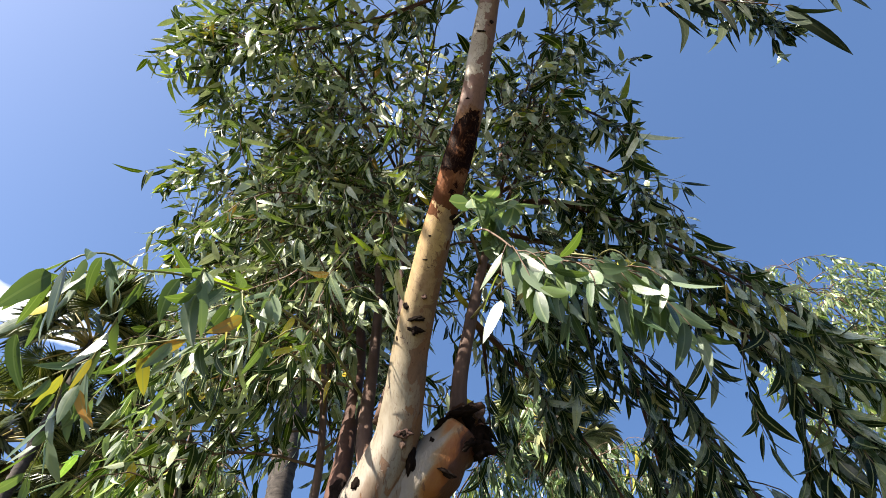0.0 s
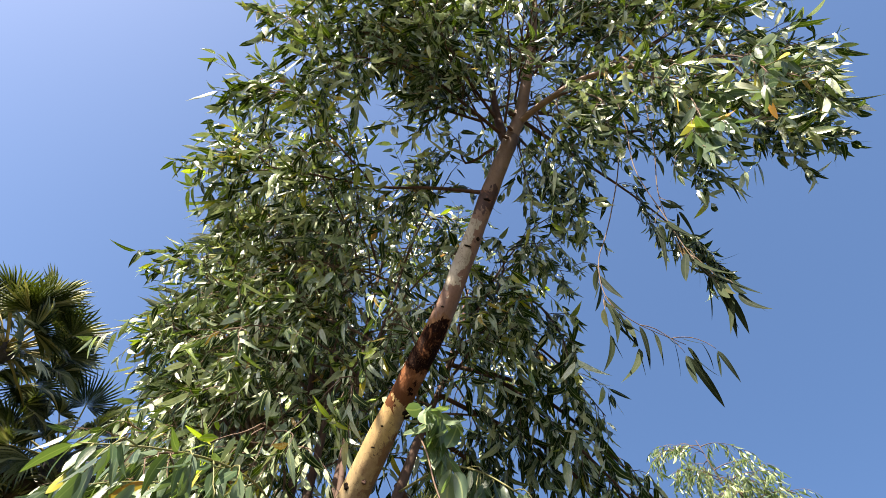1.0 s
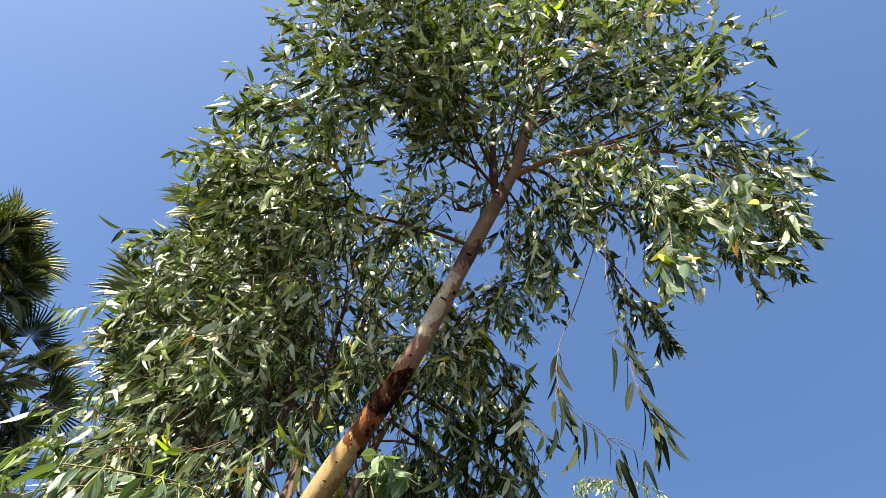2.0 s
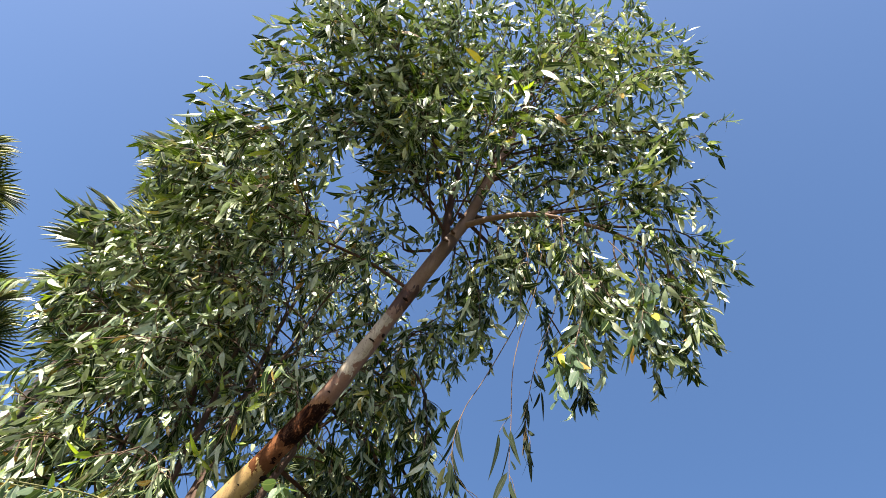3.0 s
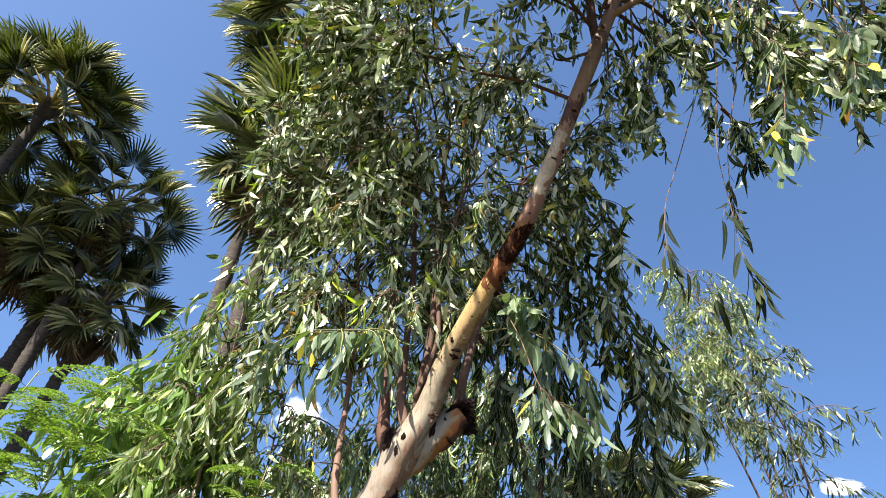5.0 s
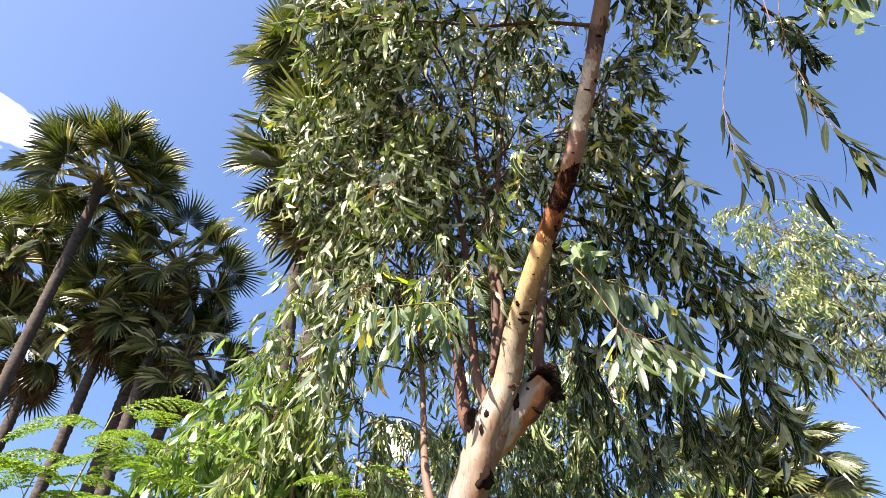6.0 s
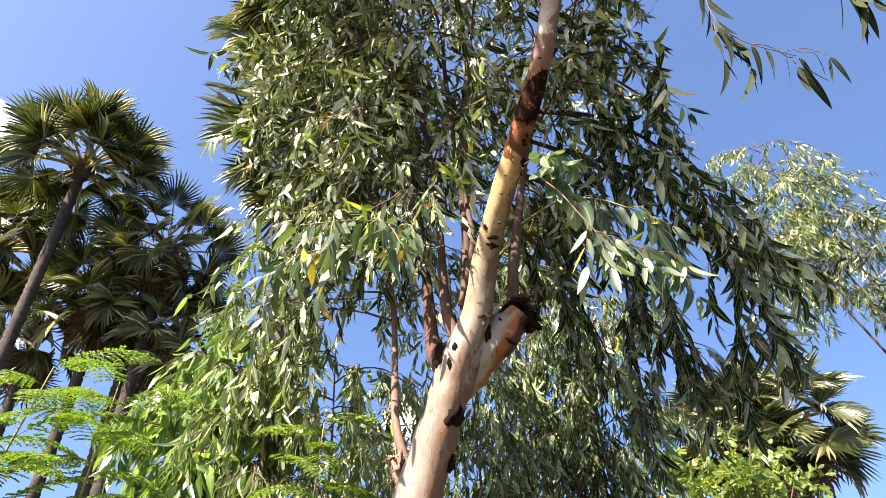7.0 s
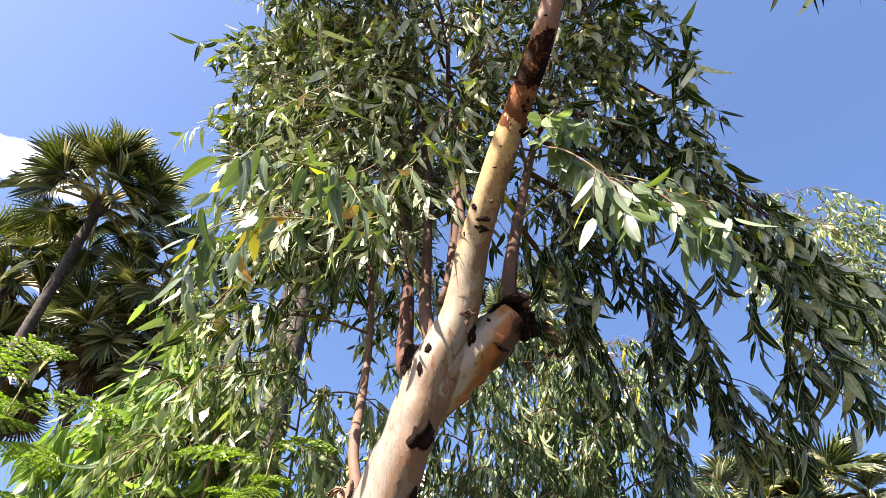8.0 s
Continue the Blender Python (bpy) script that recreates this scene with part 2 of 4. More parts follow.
    col = mix(n, l, calc(n, l, "MULTIPLY", ramp(n, l, crack, [(0.486, (0, 0, 0)), (0.497, (1, 1, 1)), (0.508, (0, 0, 0))]), 0.75), col, (0.10, 0.05, 0.028))
    grime = noise_tex(n, l, 60, 5, 0.7, (1, 1, 0.3), 0.4)
    col = mix(n, l, calc(n, l, "MULTIPLY", ramp(n, l, grime, [(0.42, (0, 0, 0)), (0.70, (1, 1, 1))]), 0.6), col, mix(n, l, 1.0, col, (0.62, 0.52, 0.44), "MULTIPLY"))
    specks = noise_tex(n, l, 40, 3, 0.6, (1, 1, 0.7))
    dots = ramp(n, l, specks, [(0.68, (0, 0, 0)), (0.69, (1, 1, 1))])
    col = mix(n, l, calc(n, l, "MULTIPLY", dots, 0.85), col, (0.07, 0.03, 0.018))
    l.new(col, b.inputs["Base Color"])
    l.new(ramp(n, l, patch, [(0.3, (0.48, 0.48, 0.48)), (0.7, (0.75, 0.75, 0.75))]), b.inputs["Roughness"])
    rough_zone = band(3.17, 3.58)
    l.new(calc(n, l, "MULTIPLY", calc(n, l, "SUBTRACT", 1.06, rough_zone), 0.3), b.inputs["Specular IOR Level"])
    relief = calc(n, l, "ADD", calc(n, l, "MULTIPLY", tan, -0.5), calc(n, l, "ADD", calc(n, l, "MULTIPLY", tongue, calc(n, l, "ADD", 0.5, calc(n, l, "MULTIPLY", rough_zone, 1.6))), calc(n, l, "MULTIPLY", wide, 0.8)))
    bump(n, l, b, calc(n, l, "ADD", relief, calc(n, l, "MULTIPLY", pale, 0.35)), 0.6, 0.008)
    return m


GUM_BARK = gum_bark()


def orange_bark():
    m, n, l, b = material("orange_bark", 0.6, 0, 0.3)
    a = noise_tex(n, l, 9, 5, 0.6, (1, 1, 0.6), 0.8)
    c = noise_tex(n, l, 30, 5, 0.65, (1, 1, 0.3))
    tc = n.new("ShaderNodeTexCoord")
    sep = n.new("ShaderNodeSeparateXYZ")
    l.new(tc.outputs["Object"], sep.inputs[0])
    # white above, orange streaks underneath, scorched towards the sawn end; streaks run along the limb
    lie = n.new("ShaderNodeMapping")
    lie.vector_type = "TEXTURE"
    lie.inputs["Rotation"].default_value = (0, radians(-49), 0)
    lie.inputs["Scale"].default_value = (5.0, 1, 1)
    l.new(tc.outputs["Object"], lie.inputs["Vector"])
    streak = n.new("ShaderNodeTexNoise")
    streak.inputs["Scale"].default_value, streak.inputs["Detail"].default_value, streak.inputs["Distortion"].default_value = 24, 6, 0.5
    l.new(lie.outputs["Vector"], streak.inputs["Vector"])
    st = streak.outputs["Fac"]
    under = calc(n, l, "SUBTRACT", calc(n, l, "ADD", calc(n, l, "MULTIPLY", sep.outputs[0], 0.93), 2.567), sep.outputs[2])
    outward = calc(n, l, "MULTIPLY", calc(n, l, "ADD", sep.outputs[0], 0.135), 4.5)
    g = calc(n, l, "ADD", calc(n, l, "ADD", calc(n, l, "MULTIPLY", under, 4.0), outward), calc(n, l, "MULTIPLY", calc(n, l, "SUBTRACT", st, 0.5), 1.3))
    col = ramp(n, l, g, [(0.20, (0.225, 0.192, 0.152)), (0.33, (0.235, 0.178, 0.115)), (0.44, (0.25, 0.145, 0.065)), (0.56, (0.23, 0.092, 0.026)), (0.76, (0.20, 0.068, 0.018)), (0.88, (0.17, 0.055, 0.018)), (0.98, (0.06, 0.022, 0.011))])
    scorch = ramp(n, l, calc(n, l, "ADD", calc(n, l, "MULTIPLY", sep.outputs[0], 5.0), st), [(0.76, (0, 0, 0)), (0.84, (1, 1, 1))])
    col = mix(n, l, scorch, col, (0.03, 0.013, 0.008))
    col = mix(n, l, ramp(n, l, c, [(0.60, (0, 0, 0)), (0.66, (0.8, 0.8, 0.8))]), col, (0.09, 0.04, 0.022))
    l.new(col, b.inputs["Base Color"])
    bump(n, l, b, calc(n, l, "ADD", c, a), 0.7, 0.010)
    return m


ORANGE_BARK = orange_bark()


def ground_material():
    m, n, l, b = material("dry_ground", 0.95, 0, 0.1)
    a = noise_tex(n, l, 0.7, 5, 0.6)
    c = noise_tex(n, l, 14, 6, 0.7)
    col = mix(n, l, ramp(n, l, a, [(0.42, (0, 0, 0)), (0.58, (1, 1, 1))]), ramp(n, l, c, [(0.3, (0.075, 0.055, 0.036)), (0.7, (0.15, 0.115, 0.08))]),
              ramp(n, l, c, [(0.3, (0.028, 0.046, 0.014)), (0.7, (0.065, 0.085, 0.028))]))
    l.new(col, b.inputs["Base Color"])
    bump(n, l, b, c, 0.6, 0.03)
    return m


def cloud_material(seed):
    """White vapour that thins out to nothing towards a ragged edge."""
    m, n, l, b = material("cloud_vapour")
    tc = n.new("ShaderNodeTexCoord")
    mp = n.new("ShaderNodeMapping")
    mp.inputs["Location"].default_value = (seed, seed * 0.7, 0)
    l.new(tc.outputs["Object"], mp.inputs["Vector"])
    ns = n.new("ShaderNodeTexNoise")
    ns.inputs["Scale"].default_value, ns.inputs["Detail"].default_value = 1.7, 8
    l.new(mp.outputs["Vector"], ns.inputs["Vector"])
    ln = n.new("ShaderNodeVectorMath")
    ln.operation = "LENGTH"
    l.new(tc.outputs["Object"], ln.inputs[0])
    body = calc(n, l, "SUBTRACT", calc(n, l, "ADD", 0.42, calc(n, l, "MULTIPLY", ns.outputs["Fac"], 0.9)), ln.outputs["Value"])
    a = ramp(n, l, body, [(0.0, (0, 0, 0)), (0.45, (1, 1, 1))])
    em, tp, ms = n.new("ShaderNodeEmission"), n.new("ShaderNodeBsdfTransparent"), n.new("ShaderNodeMixShader")
    em.inputs["Color"].default_value, em.inputs["Strength"].default_value = (0.93, 0.95, 1.0, 1), 0.95
    l.new(a, ms.inputs[0])
    l.new(tp.outputs[0], ms.inputs[1])
    l.new(em.outputs[0], ms.inputs[2])
    l.new(ms.outputs[0], n["Material Output"].inputs["Surface"])
    return m


# ---- mesh helpers ----
rng = np.random.default_rng(11)


def mesh_of(name, verts, faces, mat, uvs=None, smooth=True):
    me = bpy.data.meshes.new(name)
    me.from_pydata([tuple(v) for v in verts], [], faces)
    if mat:
        me.materials.append(mat)
    if uvs is not None:
        me.uv_layers.new(name="UVMap").data.foreach_set("uv", np.asarray(uvs, dtype=np.float32).ravel())
    me.polygons.foreach_set("use_smooth", [smooth] * len(me.polygons))
    me.update()
    return me


def thing(name, place, label, category, group="", kind=""):
    ob = new(name)
    ob.location = place
    ob.empty_display_size = 0.2
    return tagged(ob, label, category, group, kind)


def part(name, me, parent, label="", kind="", at=None):
    """Links a mesh, given in world places (or at a pose of its own), as one object under a thing or a part."""
    ob = new(name, me)
    ob.parent = parent
    base = Matrix.Translation(parent.location) if parent.type == "EMPTY" else parent.matrix_basis
    ob.matrix_parent_inverse = base.inverted()
    if at is not None:
        ob.matrix_basis = at
    return tagged(ob, label, kind=kind)


def smooth_line(pts, sub=4):
    """Points along a Catmull-Rom curve through pts."""
    p = np.array(pts, float)
    p = np.vstack([2 * p[0] - p[1], p, 2 * p[-1] - p[-2]])
    out = []
    for i in range(1, len(p) - 2):
        for k in range(sub):
            t = k / sub
            a, b, c, d = p[i - 1], p[i], p[i + 1], p[i + 2]
            out.append(0.5 * (2 * b + (c - a) * t + (2 * a - 5 * b + 4 * c - d) * t * t + (3 * b - a - 3 * c + d) * t ** 3))
    out.append(p[-2])
    return np.array(out)


def unit(v):
    v = np.asarray(v, float)
    return v / np.maximum(np.linalg.norm(v, axis=-1, keepdims=True), 1e-9)


def tube(line, radii, sides=8, wobble=0.0, base=0, seed=0.0):
    """Vertices and faces of a tapered tube along a line, closed at both ends."""
    line = np.asarray(line, float)
    k = len(line)
    r = np.interp(np.linspace(0, 1, k), np.linspace(0, 1, len(radii)), radii)
    tan = unit(np.gradient(line, axis=0))
    side = unit(np.cross(tan[0], (0.31, 0.95, 0.05)))
    verts, faces = [], []
    for i in range(k):
        side = unit(side - tan[i] * side.dot(tan[i]))
        up = np.cross(tan[i], side)
        for j in range(sides):
            a = 2 * math.pi * j / sides
            rr = r[i]
            if wobble:
                rr *= 1 + wobble * noise.noise(Vector((math.cos(a) * 1.3 + seed, math.sin(a) * 1.3, i * 0.23 + seed)))
            verts.append(line[i] + (side * math.cos(a) + up * math.sin(a)) * rr)
    for i in range(k - 1):
        for j in range(sides):
            a, b = base + i * sides + j, base + i * sides + (j + 1) % sides
            faces.append((a, b, b + sides, a + sides))
    faces.append(tuple(base + j for j in reversed(range(sides))))
    faces.append(tuple(base + (k - 1) * sides + j for j in range(sides)))
    return verts, faces


def tubes(name, lines, mat, sides=3):
    """One mesh of many thin tubes: lines of (points, radii)."""
    verts, faces = [], []
    for pts, radii in lines:
        v, f = tube(pts, radii, sides, base=len(verts))
        verts += v
        faces += f
    return mesh_of(name, verts, faces, mat)


def leaf_shape(sections, belly=0.36, fold=0.18, tip=1.0):
    """A leaf's template: (along, across, lift) per vertex, faces and their uvs."""
    us = np.linspace(0, 1, sections + 1)
    w = (us ** (belly * 1.6)) * ((1 - us) ** (tip * 0.85))
    w = w / w.max()
    rows, index = [], []
    for u, k in zip(us, w):
        if k < 0.02:
            index.append((len(rows),) * 3)
            rows.append((u, 0.0, 0.0))
        else:
            index.append((len(rows), len(rows) + 1, len(rows) + 2))
            rows += [(u, -k, fold * k), (u, 0.0, 0.0), (u, k, fold * k)]
    faces = []
    for a, b in zip(index[:-1], index[1:]):
        for s in (0, 1):
            q = []
            for v in (a[s], a[s + 1], b[s + 1], b[s]):
                if v not in q:
                    q.append(v)
            faces.append(tuple(q))
    return np.array(rows), faces


LEAF4 = leaf_shape(4)
LEAF7 = leaf_shape(7)
LEAF3 = leaf_shape(3)
OVAL5 = leaf_shape(5, 0.45, 0.12, 0.75)


def leaf_cloud(name, P, D, L, W, mat, shape=LEAF4, curl=0.25, sickle=0.22):
    """One mesh of many leaves from base places, directions, lengths and half widths."""
    n = len(P)
    P, D = np.asarray(P, float), unit(D)
    S = unit(np.cross(D, rng.normal(size=(n, 3))))
    N = np.cross(S, D)
    tpl, faces = shape
    u, v, h = tpl[:, 0], tpl[:, 1], tpl[:, 2]
    L, W = np.asarray(L)[:, None], np.asarray(W)[:, None]
    cu = rng.normal(0, curl, (n, 1)) * L
    si = rng.normal(0, sickle, (n, 1)) * L
    co = (P[:, None, :] + D[:, None, :] * (L * u)[:, :, None] + S[:, None, :] * (W * v + si * u * u)[:, :, None]
          + N[:, None, :] * (W * h + cu * u * u)[:, :, None])
    k = len(tpl)
    loops, starts, totals = [], [], []
    at = 0
    for f in faces:
        loops += f
        starts.append(at)
        totals.append(len(f))
        at += len(f)
    loops, starts, totals = np.array(loops), np.array(starts), np.array(totals)
    me = bpy.data.meshes.new(name)
    me.vertices.add(n * k)
    me.vertices.foreach_set("co", co.astype(np.float32).ravel())
    me.loops.add(n * len(loops))
    me.loops.foreach_set("vertex_index", (loops[None] + k * np.arange(n)[:, None]).astype(np.int32).ravel())
    me.polygons.add(n * len(starts))
    me.polygons.foreach_set("loop_start", (starts[None] + len(loops) * np.arange(n)[:, None]).astype(np.int32).ravel())
    me.polygons.foreach_set("loop_total", np.tile(totals, n).astype(np.int32))
    me.materials.append(mat)
    uv = np.stack([v[loops] * 0.5 + 0.5, u[loops]], axis=-1)
    me.uv_layers.new(name="UVMap").data.foreach_set("uv", np.tile(uv, (n, 1)).astype(np.float32).ravel())
    me.polygons.foreach_set("use_smooth", np.ones(n * len(starts), dtype=bool))
    me.update(calc_edges=True)
    me.validate()
    return me


def rand_dir(k=1.0, flat=1.0):
    v = rng.normal(size=3) * (1, 1, flat)
    return unit(v) * k


DOWN = np.array((0.0, 0.0, -1.0))


def shoot(start, way, length, droop, steps=7, jitter=0.12):
    """A line that sets out one way and sinks under its own weight."""
    p, d = np.array(start, float), unit(way)
    out = [p]
    for i in range(steps):
        d = unit(d + DOWN * droop / steps * (1 + i / steps) + rng.normal(0, jitter, 3))
        p = p + d * length / steps
        out.append(p)
    return np.array(out)


def along(line, t):
    """Place and direction at t (0 to 1) of a line."""
    x = t * (len(line) - 1)
    i = min(int(x), len(line) - 2)
    return line[i] + (line[i + 1] - line[i]) * (x - i), unit(line[i + 1] - line[i])


class Foliage:
    """Twigs and leaves that grow on limbs, gathered for one part."""

    def __init__(self):
        self.P, self.D, self.L, self.W, self.twigs = [], [], [], [], []

    def twig_leaves(self, line, spacing, size, width, hang, start=0.15, tuft=2, spread=0.55):
        length = np.linalg.norm(np.diff(line, axis=0), axis=1).sum()
        k = max(2, int(length * (1 - start) / spacing))
        side = rand_dir()
        for i in range(k + tuft):
            t = min(1.0, start + (1 - start) * (i + rng.uniform(-0.3, 0.3)) / k)
            p, d = along(line, max(0.0, t))
            side = -unit(side - d * side.dot(d) + rng.normal(0, 0.35, 3))
            way = unit(d * 0.55 + side * spread + DOWN * hang * rng.uniform(0.4, 1.3) + rng.normal(0, 0.26, 3))
            s = size * rng.uniform(0.6, 1.2)
            self.P.append(p + way * 0.012)
            self.D.append(way)
            self.L.append(s)
            self.W.append(s * width * rng.uniform(0.75, 1.25) * 0.5)

    def clothe(self, limb, twigs, length, droop, hang, spacing=0.035, size=0.15, width=0.2, start=0.2, out=0.9, bias=(0, 0, 0), thick=0.0035):
        for i in range(twigs):
            t = start + (1 - start) * (i + rng.uniform(0, 1)) / twigs
            p, d = along(limb, t)
            side = rand_dir()
            way = unit(d * 0.7 + unit(side - d * side.dot(d)) * out + np.array(bias))
            ln = length * rng.uniform(0.55, 1.25) * (1.1 - 0.35 * t)
            line = shoot(p, way, ln, droop * rng.uniform(0.5, 1.4))
            self.twigs.append((line, (thick, thick * 0.4)))
            self.twig_leaves(line, spacing, size, width, hang)

    def put(self, parent, mat, shape=LEAF4, bark=None, twig_name="twig_growth", leaf_name="foliage", label="", curl=0.34, sickle=0.36):
        part(twig_name, tubes(twig_name, self.twigs, bark or TWIG_BARK), parent, kind="stuff")
        return part(leaf_name, leaf_cloud(leaf_name, self.P, self.D, self.L, self.W, mat, shape, curl, sickle), parent, label, kind="stuff")


def laterals(stem, count, t0, t1, length, rise=0.5, droop=0.8, bias=(0, 0, 0), wide=1.0):
    """Side limbs that leave a stem round about and arch over."""
    out = []
    turn = rng.uniform(0, 6.28)
    for i in range(count):
        t = t0 + (t1 - t0) * (i + rng.uniform(0.1, 0.9)) / count
        p, d = along(stem, t)
        turn += 2.4 + rng.uniform(-0.5, 0.5)
        way = np.array((math.cos(turn) * wide, math.sin(turn) * wide, rise)) + np.array(bias) + d * 0.25
        out.append(shoot(p, way, length * rng.uniform(0.65, 1.25), droop, 8, 0.1))
    return out


def limb(name, pts, radii, mat, parent, sides=10, sub=6, wobble=0.12, label=""):
    line = smooth_line(pts, sub)
    v, f = tube(line, radii, sides, wobble, seed=len(name) + pts[0][0] * 3.1)
    part(name, mesh_of(name, v, f, mat), parent, label)
    return line


# ---- ground ----
def build_ground():
    n = 60
    ax = np.sign(np.linspace(-1, 1, n)) * np.abs(np.linspace(-1, 1, n)) ** 3 * 1500
    verts, faces = [], []
    for y in ax:
        for x in ax:
            d = math.hypot(x, y)
            z = 0.10 * noise.noise(Vector((x * 0.25, y * 0.25, 0))) * min(1, d / 4)
            verts.append((x, y, z - 0.05))
    for j in range(n - 1):
        for i in range(n - 1):
            a = j * n + i
            faces.append((a, a + 1, a + 1 + n, a + n))
    g = new("ground", mesh_of("ground", verts, faces, ground_material()))
    tagged(g, "dry earth with patches of short grass under the trees", "ground", kind="structure")


build_ground()


def cloud(place, width, height, seed, label):
    me = mesh_of("cloud", [(-1, 0, -1), (1, 0, -1), (1, 0, 1), (-1, 0, 1)], [(0, 1, 2, 3)], cloud_material(seed))
    ob = new("backdrop_cloud", me)
    d = Vector(place)
    ob.matrix_world = Matrix.Translation(d) @ Matrix.Rotation(math.atan2(-d.x, d.y), 4, "Z") @ Matrix.Diagonal((width, 1, height, 1))
    tagged(ob, label, "cloud", kind="structure")


# ---- the leaning gum tree ----
gum = thing("eucalyptus_tree", (-0.95, 2.0, 0), "leaning eucalyptus with pale peeling bark and drooping olive leaves", "tree")

TRUNK = [(-0.95, 2.02, -0.05), (-0.80, 1.98, 0.7), (-0.56, 1.90, 1.4), (-0.425, 1.875, 1.87), (-0.335, 1.827, 2.14), (-0.272, 1.775, 2.36), (-0.182, 1.715, 2.57), (-0.139, 1.586, 2.85),
         (-0.052, 1.352, 3.18), (0.062, 1.115, 3.56), (0.128, 0.955, 3.90), (0.190, 0.820, 4.25), (0.268, 0.685, 4.68), (0.315, 0.610, 4.92)]
TRUNK_RADII = (0.17, 0.145, 0.122, 0.098, 0.090, 0.086, 0.071, 0.0605, 0.056, 0.052, 0.047, 0.047, 0.048, 0.050)
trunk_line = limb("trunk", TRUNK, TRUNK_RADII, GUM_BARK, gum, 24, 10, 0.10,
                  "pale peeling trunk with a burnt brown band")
top_line = limb("leader", [(0.312, 0.612, 4.90), (0.36, 0.53, 5.18), (0.385, 0.38, 5.58), (0.40, 0.20, 6.02), (0.44, 0.02, 6.90), (0.47, -0.14, 7.69)], (0.046, 0.043, 0.038, 0.030, 0.018, 0.007), TAN_BARK, gum, label="tan smooth-barked leader")
left_line = limb("limb", [(0.300, 0.635, 4.86), (0.255, 0.62, 5.10), (0.20, 0.56, 5.50), (0.15, 0.50, 5.95), (0.02, 0.50, 6.64), (-0.12, 0.45, 7.55)], (0.034, 0.030, 0.026, 0.022, 0.016, 0.007), RED_BARK, gum)
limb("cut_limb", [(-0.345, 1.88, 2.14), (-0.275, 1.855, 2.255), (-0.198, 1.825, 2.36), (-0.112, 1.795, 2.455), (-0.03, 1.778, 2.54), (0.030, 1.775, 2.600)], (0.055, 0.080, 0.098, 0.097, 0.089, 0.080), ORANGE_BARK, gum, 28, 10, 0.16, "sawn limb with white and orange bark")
limb("limb_collar", [(-0.31, 1.83, 2.16), (-0.262, 1.80, 2.28), (-0.225, 1.785, 2.37), (-0.165, 1.768, 2.46), (-0.115, 1.760, 2.53)], (0.060, 0.078, 0.080, 0.066, 0.035), GUM_BARK, gum, 24, 10, 0.10, "swollen bark where the sawn limb leaves the trunk")

stem_a = limb("stem", [(-0.255, 1.77, 2.44), (-0.292, 1.85, 2.60), (-0.303, 1.905, 2.76), (-0.30, 1.98, 3.04), (-0.31, 2.10, 3.64), (-0.37, 2.19, 4.27), (-0.47, 2.25, 5.22), (-0.53, 2.20, 6.36)], (0.030, 0.030, 0.027, 0.024, 0.021, 0.018, 0.013, 0.005), STEM_BARK, gum)
stem_d = limb("stem", [(-0.325, 1.80, 2.30), (-0.368, 1.86, 2.43), (-0.372, 1.955, 2.64), (-0.375, 2.11, 3.01), (-0.40, 2.28, 3.53), (-0.55, 2.40, 4.63), (-0.86, 2.45, 5.76)], (0.036, 0.038, 0.034, 0.029, 0.024, 0.017, 0.006), RED_BARK, gum)
stem_e = limb("stem", [(-0.23, 1.77, 2.58), (-0.20, 1.81, 2.92), (-0.18, 1.88, 3.29), (-0.19, 2.00, 3.97), (-0.23, 2.06, 4.91), (-0.21, 1.90, 6.15)], (0.026, 0.024, 0.022, 0.019, 0.014, 0.005), STEM_BARK, gum)
stem_b = limb("stem", [(-0.47, 2.02, 1.92), (-0.53, 2.13, 2.17), (-0.53, 2.32, 2.52), (-0.54, 2.45, 2.94), (-0.61, 2.49, 3.50), (-0.78, 2.47, 4.43), (-1.07, 2.38, 5.46)], (0.026, 0.022, 0.020, 0.018, 0.016, 0.011, 0.005), PALE_STEM, gum)
stem_f = limb("stem", [(-0.25, 1.75, 2.64), (-0.17, 1.74, 3.02), (-0.19, 1.78, 3.44), (-0.13, 1.71, 4.28), (-0.05, 1.55, 5.31)], (0.016, 0.015, 0.013, 0.010, 0.004), STEM_BARK, gum)
stem_r = limb("stem", [(0.02, 1.775, 2.62), (0.04, 1.79, 2.85), (0.10, 1.83, 3.15), (0.21, 1.90, 3.65), (0.35, 1.98, 4.24), (0.47, 1.93, 5.11)], (0.034, 0.030, 0.027, 0.022, 0.017, 0.006), STEM_BARK, gum)


def lump(place, size, stretch, mat, parent, name="knot", label="", rough=0.5, seed=0.0, tilt=(0, 0, 0)):
    """A gnarled knot: a ball pushed in and out by noise."""
    bm = bmesh.new()
    bmesh.ops.create_icosphere(bm, subdivisions=3, radius=1)
    for v in bm.verts:
        d = noise.noise(v.co * 1.7 + Vector((seed, 0, 0))) + 0.5 * noise.noise(v.co * 4.1 + Vector((0, seed, 0)))
        v.co *= 1 + rough * d
    me = bpy.data.meshes.new(name)
    bm.to_mesh(me)
    bm.free()
    me.materials.append(mat)
    me.polygons.foreach_set("use_smooth", [True] * len(me.polygons))
    m = pose(*place, *tilt) @ Matrix.Diagonal((size * stretch[0], size * stretch[1], size * stretch[2], 1))
    return part(name, me, parent, label, at=m)


